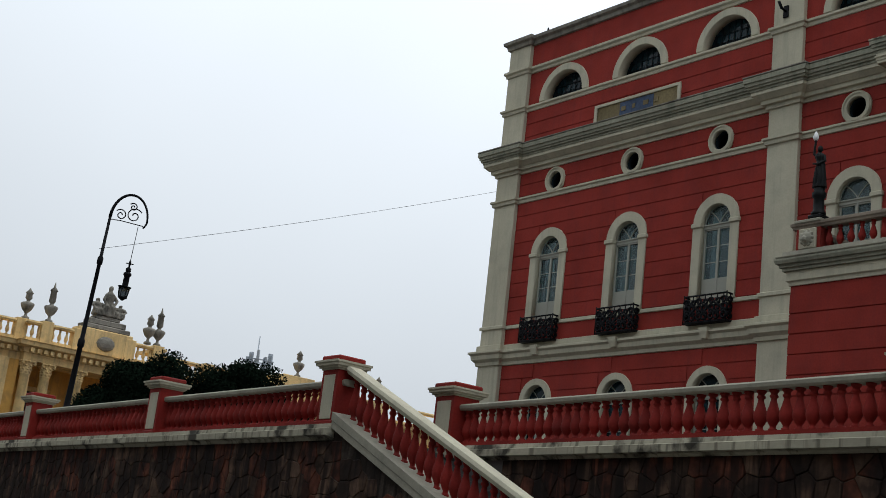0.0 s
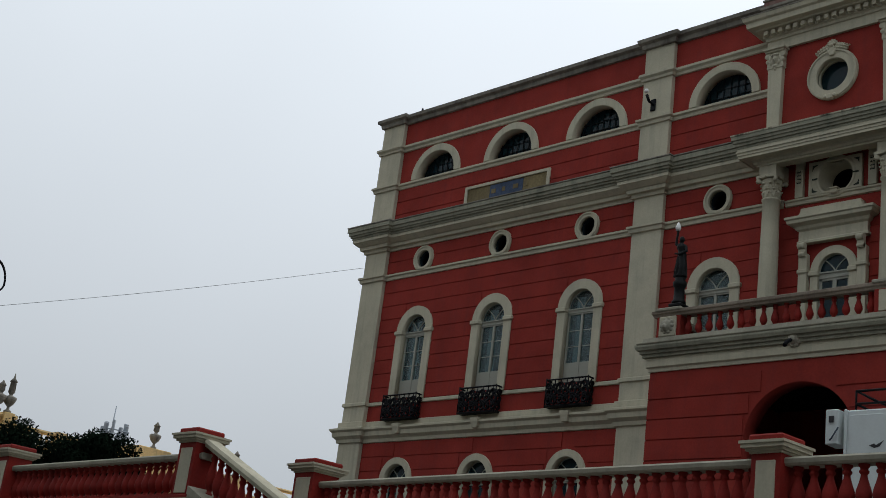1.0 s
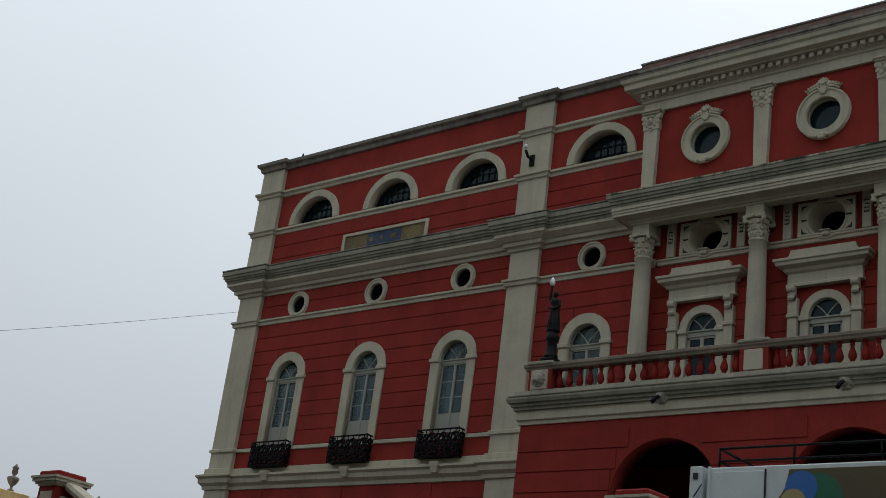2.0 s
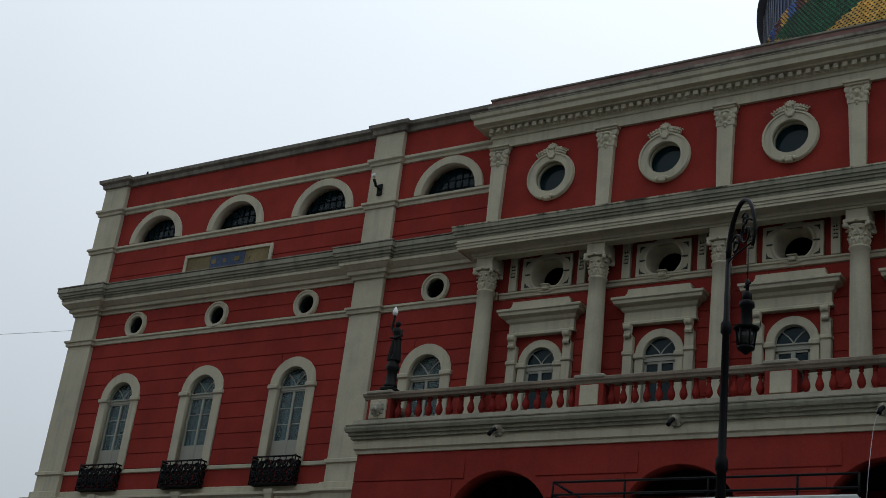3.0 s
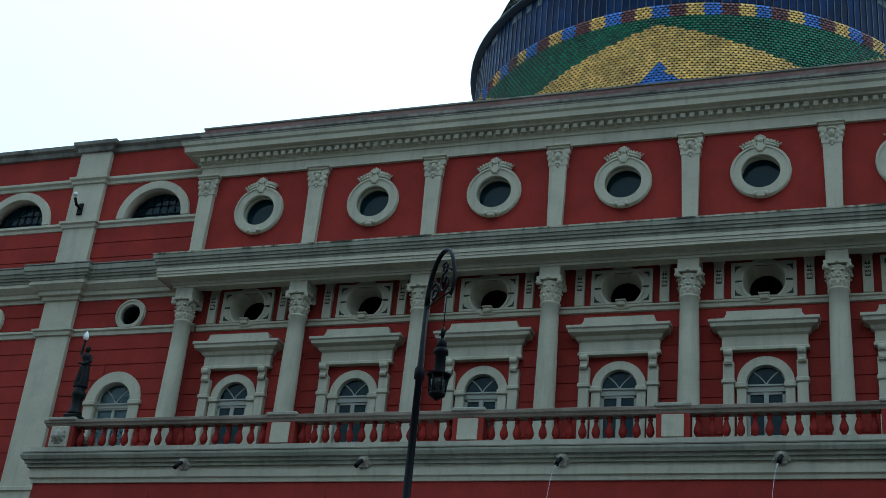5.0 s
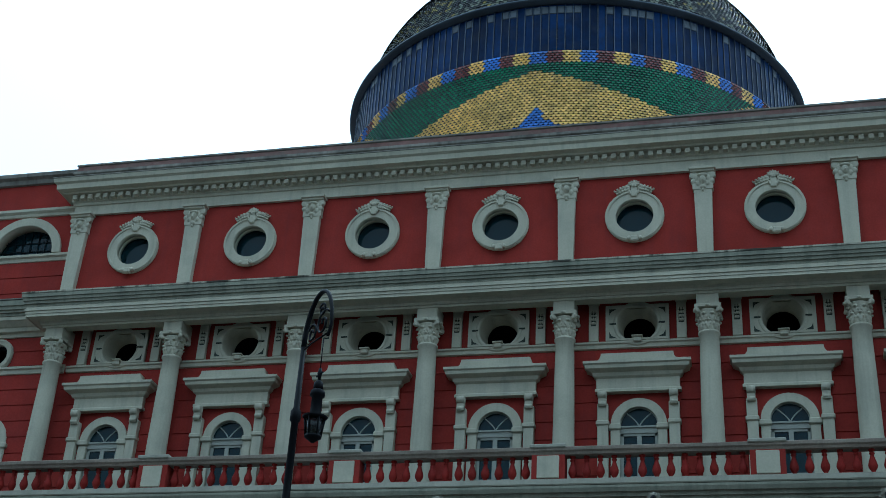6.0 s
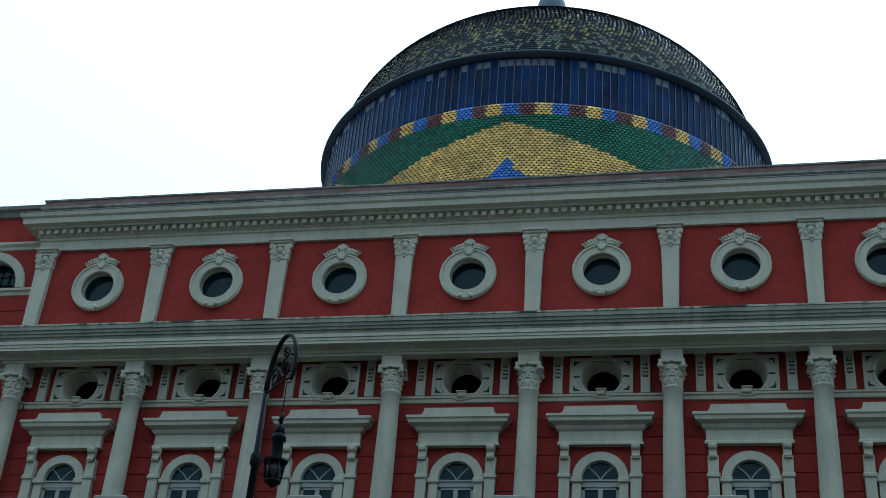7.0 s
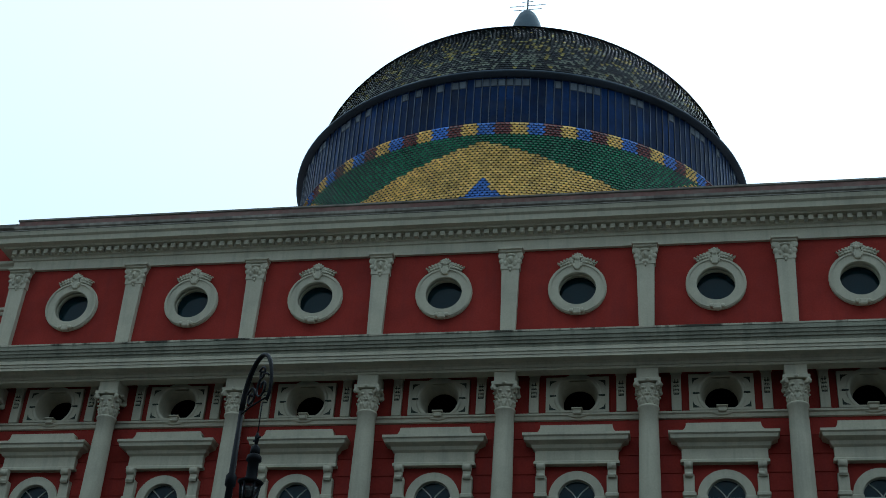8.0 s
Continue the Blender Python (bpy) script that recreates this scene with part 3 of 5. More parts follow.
# upper pilasters, tapering down, with a masked scroll capital
def upper_pilaster():
    bm = bmesh.new()
    vs = []
    for z, h in ((21.5, 0.235), (24.55, 0.295)):
        vs.append([bm.verts.new(p) for p in ((-h, UP - 0.2, z), (h, UP - 0.2, z), (h, UP + 0.05, z), (-h, UP + 0.05, z))])
    for j in range(4):
        bm.faces.new((vs[0][j], vs[0][(j + 1) % 4], vs[1][(j + 1) % 4], vs[1][j]))
    bm.faces.new(vs[1])
    bm_box(bm, -0.275, 0.275, UP - 0.23, UP + 0.05, 21.4, 21.62)
    return bm


def scroll_capital():
    bm = box(-0.43, 0.43, UP - 0.36, UP + 0.05, 24.82, 24.9)
    bm_box(bm, -0.38, 0.38, UP - 0.3, UP + 0.05, 24.74, 24.82)
    bm_box(bm, -0.325, 0.325, UP - 0.22, UP + 0.05, 24.12, 24.76)
    for s in (-1, 1):
        for z, r in ((24.64, 0.12), (24.42, 0.08)):
            join(bm, lathe([(0.02, -0.14), (r, -0.13), (r, 0.02), (0.02, 0.04)], 12), Matrix.Translation((s * 0.3, UP - 0.22, z)) @ Matrix.Rotation(radians(90), 4, "X"))
    # boss in the middle and a pendant of leaves
    for dx, dz, rx, rz, out in ((0, 24.47, 0.105, 0.16, 0.11), (0, 24.63, 0.17, 0.07, 0.12), (0, 24.43, 0.035, 0.07, 0.15), (0, 24.2, 0.09, 0.07, 0.07), (-0.16, 24.34, 0.06, 0.1, 0.06), (0.16, 24.34, 0.06, 0.1, 0.06), (0, 24.08, 0.04, 0.06, 0.05), (-0.19, 24.52, 0.05, 0.12, 0.06), (0.19, 24.52, 0.05, 0.12, 0.06)):
        b = bmesh.new()
        bmesh.ops.create_icosphere(b, subdivisions=2, radius=1)
        for fc in b.faces:
            fc.smooth = True
        join(bm, b, Matrix.Translation((dx, UP - 0.22, dz)) @ Matrix.Diagonal((rx, out, rz, 1)))
    return bm


up_mesh, sc_mesh = mesh_of("pilaster", upper_pilaster(), TRIM), mesh_of("capital", fused(scroll_capital(), 0.014), TRIM)
for x in COLX:
    p = part("upper_pilaster", up_mesh, None, theatre, "tapered cream pilaster with a carved capital", (x, 0, 0))
    part("capital", sc_mesh, None, p, "carved scroll capital with a mask")


def crest_bmesh():
    """Shell, tongue and leafy sprays over a round window, about the window's centre."""
    bm = bevelled(box(-0.1, 0.1, -0.15, 0.04, 0.68, 1.04), 0.03)
    for k in range(7):
        a = radians(15 + k * 150 / 6)
        lump(bm, math.cos(a) * 0.13, -0.08, 1.08 + math.sin(a) * 0.13, 0.045, 0.1, 0.13, math.pi / 2 - a)
    lump(bm, 0, -0.13, 1.06, 0.09, 0.1, 0.09)
    lump(bm, 0, -0.08, 1.27, 0.04, 0.07, 0.07)
    for sgn in (-1, 1):
        # a scroll, then leaves that shrink along an arm that follows the ring
        join(bm, lathe([(0.02, -0.12), (0.085, -0.11), (0.085, 0.06), (0.02, 0.08)], 10), Matrix.Translation((sgn * 0.2, -0.06, 1.02)) @ Matrix.Rotation(radians(90), 4, "X"))
        arm = [(sgn * math.cos(radians(a)) * 1.02, -0.03, math.sin(radians(a)) * 1.02) for a in (80, 74, 68, 62, 56)]
        tube(arm, [0.1, 0.09, 0.08, 0.065, 0.04], 8, bm)
        for k in range(5):
            a = radians(78 - 5.5 * k)
            big = 1 - 0.09 * k
            for out, y, sz in ((0.97, -0.1, 0.06), (1.06, -0.11, 0.065), (1.14, -0.06, 0.055)):
                lump(bm, sgn * math.cos(a) * out, y, math.sin(a) * out, sz * 1.1 * big, 0.06, sz * big, sgn * 0.5)
        lump(bm, sgn * 0.12, -0.1, 0.84, 0.05, 0.07, 0.13, sgn * 0.3)
    return bm


def drop_bmesh():
    bm = bevelled(box(-0.13, 0.13, -0.16, 0.02, -0.12, 0.1), 0.04)
    for s in (-1, 1):
        join(bm, lathe([(0.02, -0.08), (0.07, -0.07), (0.07, 0.05), (0.02, 0.06)], 10), Matrix.Translation((s * 0.17, -0.08, 0.02)) @ Matrix.Rotation(radians(90), 4, "X"))
    return bm


crest_mesh, drop_mesh = mesh_of("crest", fused(crest_bmesh(), 0.014), TRIM), mesh_of("drop", drop_bmesh(), TRIM)
for x in MIDX:
    w = oculus(x, 23.37, 0.61, 0.95, UP, theatre, depth=0.3)
    part("crest", crest_mesh, None, w, "carved shell and scroll crest", (x, UP - 0.05, 23.37))
    part("drop", drop_mesh, None, w, "small carved keystone", (x, UP - 0.1, 22.48))


def console_bmesh():
    bm = box(-0.12, 0.12, -0.14, 0, -0.5, -0.05)
    join(bm, lathe([(0.12, -0.13), (0.12, 0.13)], 12), Matrix.Translation((0, -0.12, -0.14)) @ Matrix.Rotation(radians(90), 4, "Y"))
    join(bm, lathe([(0.07, -0.12), (0.07, 0.12)], 10), Matrix.Translation((0, -0.1, -0.43)) @ Matrix.Rotation(radians(90), 4, "Y"))
    return bm


console_mesh = mesh_of("console", console_bmesh(), TRIM)


def loggia_bay(x):
    """French door with fanlight under a bracketed hood, and a boxed round opening over it."""
    w = tall_window(x, 12.45, 16.4, 0.6, WALL, theatre, 0.84, panel=1.1, leaf_rows=2, recess=0.04, stile=0.08, transom=0.25)
    for s in (-1, 1):
        part("hood_pilaster", bevelled(box(x + s * 1.07 - 0.16, x + s * 1.07 + 0.16, WALL - 0.22, WALL, 12.45, 17.05), 0.012), TRIM, w)
        part("pilaster_band", bevelled(box(x + s * 1.07 - 0.2, x + s * 1.07 + 0.2, WALL - 0.27, WALL, 16.35, 16.5), 0.03), TRIM, w)
        part("console", console_mesh, None, w, "", (x + s * 1.07, WALL - 0.17, 17.45))
    y = WALL - 0.2
    part("hood", sweep([(x - 1.26, WALL + 0.02), (x - 1.26, y), (x + 1.26, y), (x + 1.26, WALL + 0.02)], [(-0.3, 17.42), (0.04, 17.42), (0.04, 17.5), (0, 17.54), (0, 17.86), (0.08, 17.92), (0.12, 18.02), (0.3, 18.1), (0.32, 18.2), (0.37, 18.24), (0.37, 18.32), (-0.3, 18.36)]), TRIM, w, "projecting cream hood on brackets")
    # blocking piece with concave ends on the hood
    n = 6
    out = [(x - 1.4, 18.32)] + [(x - 1.4 + 0.3 * math.sin(math.pi / 2 * k / n), 18.32 + 0.28 * (1 - math.cos(math.pi / 2 * k / n))) for k in range(n + 1)] + [(x - 1.1, 18.62)]
    out = out + [(2 * x - a, b) for a, b in out[::-1]]
    part("hood_block", plate(out, [], WALL - 0.4, WALL), TRIM, w)
    # boxed round opening
    e = part("round_opening", plate(rect(x - 0.96, x + 0.96, 19.1, 20.34), [circle(x, 19.74, 0.66)], WALL - 0.12, WALL + 0.02), TRIM, theatre, "round opening in a square cream panel")
    part("collar", lathe([(0.5, 0.62), (0.63, -0.11), (0.645, -0.137), (0.73, -0.137), (0.75, -0.122), (0.75, 0.02)], 40, closed=False), TRIM, e, "splayed round reveal", Matrix.Translation((x, WALL, 19.74)) @ Matrix.Rotation(radians(-90), 4, "X"))
    part("opening_frame", plate(rect(x - 0.98, x + 0.98, 19.16, 20.36), [rect(x - 0.91, x + 0.91, 19.22, 20.29)], WALL - 0.16, WALL), TRIM, e)
    part("sill_block", bevelled(box(x - 0.13, x + 0.13, WALL - 0.24, WALL + 0.1, 19.08, 19.23), 0.025), TRIM, e)
    part("sill_cap", bevelled(box(x - 0.17, x + 0.17, WALL - 0.28, WALL + 0.1, 19.23, 19.28), 0.015), TRIM, e)
    for s in (-1, 1):
        # thin dark strip that stands in for a groove's shade
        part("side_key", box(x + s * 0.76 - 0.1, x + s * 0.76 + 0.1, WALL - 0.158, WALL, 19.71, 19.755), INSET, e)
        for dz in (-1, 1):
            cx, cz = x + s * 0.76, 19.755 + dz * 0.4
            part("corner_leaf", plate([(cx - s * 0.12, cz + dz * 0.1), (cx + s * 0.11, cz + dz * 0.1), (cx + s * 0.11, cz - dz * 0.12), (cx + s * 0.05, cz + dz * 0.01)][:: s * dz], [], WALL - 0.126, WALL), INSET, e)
        px = x + s * 1.36
        part("small_pilaster", bevelled(box(px - 0.15, px + 0.15, WALL - 0.16, WALL, 19.16, 20.61), 0.012), TRIM, e)
        part("small_capital", bevelled(box(px - 0.18, px + 0.18, WALL - 0.22, WALL, 20.42, 20.52), 0.03), TRIM, e)
        beads = bmesh.new()
        # dark backing that paints the shadow between the beads
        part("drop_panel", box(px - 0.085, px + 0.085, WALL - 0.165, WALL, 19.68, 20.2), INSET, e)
        for k in range(4):
            for j in (-1, 0, 1):
                b = bmesh.new()
                bmesh.ops.create_icosphere(b, subdivisions=1, radius=0.05)
                join(beads, b, Matrix.Translation((px + j * (0.085 - 0.014 * k), WALL - 0.17, 20.16 - 0.13 * k)) @ Matrix.Diagonal((0.8, 1, 1.15, 1)))
        part("leaf_drop", beads, TRIM, e)


for x in MIDX:
    loggia_bay(x)

# ---- the porch with its roof terrace ----
PY, FLOOR = -5.7, 12.4
porch = thing("entrance_porch", "red stucco arcaded porch with a balustraded roof terrace", "porch")
ARCH_X = [4.65, 10.03, 15.4, 20.77, 26.15]
PX0, PX1 = -0.3, 31.1
part("arcade_wall", plate(rect(PX0, PX1, TERRACE, 11.75), [arch(x + 0.08, 1.68, TERRACE + 0.02, 9.3, 24, 1.58) for x in ARCH_X], PY, PY + 0.6), RED, porch, "red stucco wall with round arches")
clear = []
for x in ARCH_X:
    clear += [(x + 0.08, 1.7, 5, 9.35), (x + 0.08, 1.2, 10, 10.4)]
courses("course", PX0, PX1, TERRACE + 0.1, 11.28, PY, clear, RED, porch)
part("end_wall", box(PX0, PX0 + 0.6, PY + 0.6, WALL, TERRACE, 11.75), RED, porch)
part("end_wall", box(PX1 - 0.6, PX1, PY + 0.6, WALL, TERRACE, 11.75), RED, porch)
part("porch_roof", box(PX0 + 0.02, PX1 - 0.02, PY + 0.02, WALL - 0.01, 11.7, FLOOR), DARK, porch)
part("porch_cornice", sweep([(PX0, WALL - 0.05), (PX0, PY), (PX1, PY), (PX1, WALL - 0.05)], [(-0.2, 11.5), (0.05, 11.52), (0.06, 11.62), (0.12, 11.66), (0.12, 11.94), (-0.2, 11.94)]), TRIM, porch, "cream moulded slab edge")
part("porch_cymatium", sweep([(PX0, WALL - 0.05), (PX0, PY), (PX1, PY), (PX1, WALL - 0.05)], [(-0.2, 11.94), (0.2, 11.945), (0.2, 12.04), (0.26, 12.045), (0.27, 12.14), (0.34, 12.145), (0.38, 12.24), (0.38, 12.3), (0.2, 12.36), (-0.2, 12.38)]), ALGAE, porch, "upper mouldings darkened by algae")
part("balustrade_plinth", sweep([(PX0, WALL - 0.05), (PX0, PY), (PX1, PY), (PX1, WALL - 0.05)], [(-0.2, 12.37), (0.34, 12.33), (0.36, 12.36), (0.22, 12.4), (0.2, 12.54), (-0.2, 12.55)]), TRIM_MOSS, porch, "stained plinth under the balusters")


def baluster_profile(h, r):
    """Turned baluster of the pear kind, standing on z = 0."""
    p = [(0.62, 0), (0.62, 0.09), (0.42, 0.1), (0.42, 0.16), (0.6, 0.2), (0.92, 0.3), (1.0, 0.38), (0.9, 0.48), (0.62, 0.62), (0.42, 0.74), (0.4, 0.79), (0.6, 0.82), (0.6, 0.86), (0.45, 0.88), (0.5, 0.92), (0.68, 0.95), (0.68, 1.0)]
    return [(a * r, b * h) for a, b in p]


bal_mesh = mesh_of("baluster", lathe(baluster_profile(0.66, 0.112), 14), RED_RAIL)
POST_X = [0.33, 7.4, 12.8, 18.15, 23.5, 30.5]
by = PY + 0.0
rail_path = [(PX0 + 0.1, WALL - 0.05), (PX0 + 0.1, by - 0.1), (PX1 - 0.1, by - 0.1), (PX1 - 0.1, WALL - 0.05)]
RAIL_DIRT = material("dirty_handrail", (0.24, 0.2, 0.155), 0.9, vary=0.2, stain=0.5, stain_color=(0.1, 0.07, 0.055), streak=0.3)
balustrade = thing("roof_balustrade", "red balusters under a cream rail on the porch", "balustrade")
part("rail", sweep(rail_path, [(-0.32, 13.2), (0.02, 13.2), (0.04, 13.26), (0.08, 13.3), (0.08, 13.38), (0.0, 13.42), (-0.3, 13.42), (-0.38, 13.38), (-0.38, 13.3)]), RAIL_DIRT, balustrade, "weathered cream handrail")
for x in POST_X:
    part("post", box(x - 0.42, x + 0.42, by - 0.12, by + 0.3, 12.54, 13.2), RED, balustrade, "red post with a cream panel")
    part("post_panel", bevelled(box(x - 0.28, x + 0.28, by - 0.16, by - 0.1, 12.58, 13.17), 0.015), TRIM, balustrade)
    part("post_cap", bevelled(box(x - 0.46, x + 0.46, by - 0.22, by + 0.34, 13.36, 13.46), 0.02), TRIM_MOSS, balustrade)
for a, b in zip(POST_X, POST_X[1:]):
    n = round((b - a - 0.84) / 0.36)
    for k in range(n):
        part("baluster", bal_mesh, None, balustrade, "", (a + 0.42 + (k + 0.5) * (b - a - 0.84) / n, by + 0.07, 12.54))
for k in range(12):
    part("baluster", bal_mesh, None, balustrade, "", (PX0 + 0.27, by + 0.7 + k * 0.42, 12.54))


def lion_mask(r):
    """Round carved mask with a mane, plain in shape."""
    bm = bmesh.new()
    bmesh.ops.create_icosphere(bm, subdivisions=2, radius=r)
    for v in bm.verts:
        v.co.y *= 0.6
    for k in range(10):
        b = bmesh.new()
        bmesh.ops.create_icosphere(b, subdivisions=1, radius=r * 0.42)
        a = 2 * math.pi * k / 10
        join(bm, b, Matrix.Translation((math.cos(a) * r * 1.05, 0.05, math.sin(a) * r * 1.05)))
    b = bmesh.new()
    bmesh.ops.create_icosphere(b, subdivisions=1, radius=r * 0.5)
    join(bm, b, Matrix.Translation((0, -r * 0.6, -r * 0.3)))
    return bm


mask_mesh = mesh_of("carved_mask", fused(lion_mask(0.19), 0.016), TRIM_MOSS)
part("carved_mask", mask_mesh, None, balustrade, "carved mask on the corner post", (0.33, by - 0.22, 12.88))
spout = mesh_of("pipe", tube([(0, -0.05, -0.1), (-0.02, -0.2, -0.2), (-0.03, -0.3, -0.33)], 0.06, 8), IRON)
WATER = glass_material("rain_water", (0.9, 0.95, 1))
for k, x in enumerate(ARCH_X):
    gz = 12.08
    g = thing("water_spout", "carved lion mask spout with a dark pipe", "spout", "spouts on the porch", at=(x, PY - 0.2, gz))
    part("mask", mask_mesh, None, g)
    part("pipe", spout, None, g, "dark iron pipe", (0, -0.1, 0))
    if k >= 2:
        drop = [(-0.03 - 0.026 * j, -0.4 - 0.03 * j, -0.35 - 0.016 * j * j * 1.6) for j in range(10)]
        part("water_jet", tube(drop, [0.007 + 0.002 * math.sin(j * 2.1) for j in range(len(drop))], 6), WATER, g, "thin jet of rain water")

# ---- the dome ----
DX, DY, DR, RIM = 15.5, 15.07, 10.45, 36.4
dome = thing("dome", "tiled dome in green, yellow, blue and dark scales", "dome", at=(DX, DY, 0))


def tile_material(name, color):
    m = material(name, color, 0.22, vary=0.2, grain=3.0, stain=0.35, stain_color=(0.03, 0.03, 0.025), bump=0.1)
    n, l = m.node_tree.nodes, m.node_tree.links
    b = n["Principled BSDF"]
    geo = n.new("ShaderNodeNewGeometry")
    mp = n.new("ShaderNodeMapRange")
    mp.inputs["To Min"].default_value, mp.inputs["To Max"].default_value = 0.78, 1.22
    l.new(geo.outputs["Random Per Island"], mp.inputs["Value"])
    sc = n.new("ShaderNodeVectorMath")
    sc.operation = "SCALE"
    l.new(b.inputs["Base Color"].links[0].from_socket, sc.inputs[0])
    l.new(mp.outputs[0], sc.inputs["Scale"])
    l.new(sc.outputs[0], b.inputs["Base Color"])
    return m


T_GREEN = tile_material("green_tile", (0.017, 0.13, 0.055))
T_YELLOW = tile_material("yellow_tile", (0.78, 0.5, 0.125))
T_BLUE = tile_material("blue_tile", (0.08, 0.19, 0.58))
T_RED = tile_material("maroon_tile", (0.16, 0.045, 0.04))
T_DARK = tile_material("dark_brown_tile", (0.022, 0.022, 0.024))
# grey-gold that paints the sky's glint on the dark cap tiles
T_GLINT = tile_material("glint_tile", (0.17, 0.175, 0.13))
T_NAVY = material("navy_panel", (0.005, 0.019, 0.07), 0.4, vary=0.35, grain=4, stain=0.3, per_object=0.4, bump=0.08)
T_NAVY.node_tree.nodes["Principled BSDF"].inputs["Specular IOR Level"].default_value = 0.07
SEAM = material("dark_seam", (0.02, 0.034, 0.06), 0.4, vary=0.3, per_object=0.8)
T_PALE = material("pale_slate", (0.06, 0.075, 0.095), 0.4, vary=0.25, per_object=0.4)
LEAD = material("lead_rim", (0.075, 0.092, 0.115), 0.45, 0.0, vary=0.2)
T_OLIVE = tile_material("old_gold_tile", (0.3, 0.24, 0.06))
for m in (T_DARK, T_GLINT, T_OLIVE):
    m.node_tree.nodes["Principled BSDF"].inputs["Specular IOR Level"].default_value = 0.12
TILES = [T_GREEN, T_YELLOW, T_BLUE, T_RED, T_DARK, T_GLINT, T_OLIVE]


def scales(rows, pick, name, label, lip=0.055):
    """Rows of lapped scale tiles: rows of (radius, z, next radius, next z, count); pick(angle, z) gives the colour."""
    verts, faces, mats = [], [], []
    for i, (r0, z0, r1, z1, n) in enumerate(rows):
        d = Vector((r1 - r0, z1 - z0))
        nx, nz = d.y / d.length, -d.x / d.length
        for k in range(n):
            a = 2 * math.pi * (k + 0.5 * (i % 2)) / n
            w = math.pi / n * 0.96
            pts = []
            # lower lip proud of the row below, pointed sides
            for da, t, lift in ((-1, 0.34, 0.8 * lip), (-0.5, -0.1, lip), (0.5, -0.1, lip), (1, 0.34, 0.8 * lip), (1, 1.05, 0.0), (-1, 1.05, 0.0)):
                r, z = r0 + d.x * t + nx * lift, z0 + d.y * t + nz * lift
                pts.append((r * math.cos(a + da * w), r * math.sin(a + da * w), z))
            base = len(verts)
            verts += pts
            for j in (1, 2):
                x, y, z = pts[j]
                q = (Vector((x, y)).length - 0.1) / Vector((x, y)).length
                verts.append((x * q, y * q, z + 0.01))
            faces += [tuple(base + j for j in range(6)), (base + 1, base + 6, base + 7, base + 2)]
            mats += [pick(a, z0)] * 2
    me = bpy.data.meshes.new(name)
    me.from_pydata(verts, [], faces)
    for m in TILES:
        me.materials.append(m)
    me.polygons.foreach_set("material_index", mats)
    me.update()
    return tagged(part(name, me, None, dome, label), kind="stuff")


CHECK_TOP, CHECK_LOW = 34.02, 33.35


def drum_pattern(a, z):
    # repeats of a yellow gable on green, one of them towards the street
    turn = (math.degrees(a) + 90 + 180) % 360 - 180
    if z >= CHECK_LOW - 0.04:
        return (1, 2, 3)[int(((turn + 4.8) / (360 / 33) % 1) * 3)]
    u = abs((turn - 0.4 + 53) % 106 - 53)
    if z < 31.35 - 0.36 * u + 0.034 * u * u and u < 5.4:
        return 2
    top = max(33.05 - 0.0575 * u, 33.3 - 0.11 * abs(u - 53))
    return 1 if z < top else 0


step = 0.118
rows = []
z = 28.0
while z < CHECK_TOP - 0.02:
    rows.append((DR - 0.12, z, DR - 0.12, z + step, 340))
    z += step
scales(rows, drum_pattern, "drum_tiles", "glazed scale tiles in green, yellow, blue and maroon")
part("drum", lathe([(DR - 0.2, 24), (DR - 0.2, RIM)], 96), DARK, dome)
CAP_H, CAP_R = 7.12, 9.98


def cap_point(t):
    a = t * math.pi / 2
    return CAP_R * math.cos(a), RIM + 0.45 + CAP_H * math.sin(a)


rows = [(DR - 0.05 - k * 0.113, RIM + 0.1 + k * 0.09, DR - 0.05 - (k + 1) * 0.113, RIM + 0.19 + k * 0.09, 270) for k in range(4)]
m = 84
for k in range(m):
    (r0, z0), (r1, z1) = cap_point(0.02 + 0.9 * k / m), cap_point(0.02 + 0.9 * (k + 1) / m)
    rows.append((r0, z0, r1, z1, max(24, int(2 * math.pi * r0 / 0.18))))


def cap_pattern(a, z):
    # sky glint painted as pale tiles by the rim, a ragged gold zigzag over them, dark ones above
    t = (z - RIM) / CAP_H
    w = abs(((a * 26 / math.pi) % 2) - 1)
    n = (math.sin(a * 1299.7 + z * 782.3) * 437.58) % 1 - 0.5
    if t < 0.17 + 0.07 * w:
        return 4 if n > -0.06 else (6 if n < -0.45 else 5)
    if t < 0.36 + 0.05 * (1 - w):
        return 4 if n > -0.14 else (6 if n < -0.3 else 5)
    return 6 if n < -0.45 else 4


scales(rows, cap_pattern, "cap_tiles", "dark brown scale tiles with sky glint painted grey-gold towards the rim", 0.035)
part("cap_core", lathe([cap_point(t / 20) for t in range(20)] + [(0.2, RIM + 0.35 + CAP_H)], 96), DARK, dome)
part("rim", lathe([(DR - 0.05, RIM - 0.02), (DR + 0.1, RIM + 0.0), (DR + 0.2, RIM + 0.01), (DR + 0.2, RIM + 0.09), (DR + 0.05, RIM + 0.11), (DR - 0.15, RIM + 0.36), (DR - 0.7, RIM + 0.5)], 128), LEAD, dome, "lead grey rim")
n = 198
panel = bevelled(box(-math.pi * DR / n * 0.9, math.pi * DR / n * 0.9, -0.07, 0.02, CHECK_TOP + 0.02, RIM - 0.06), 0.02)
panel_mesh = mesh_of("panel", panel, T_NAVY)
strip_mesh = mesh_of("strip", box(-0.018, 0.018, -0.1, 0.02, CHECK_TOP, RIM - 0.03), SEAM)
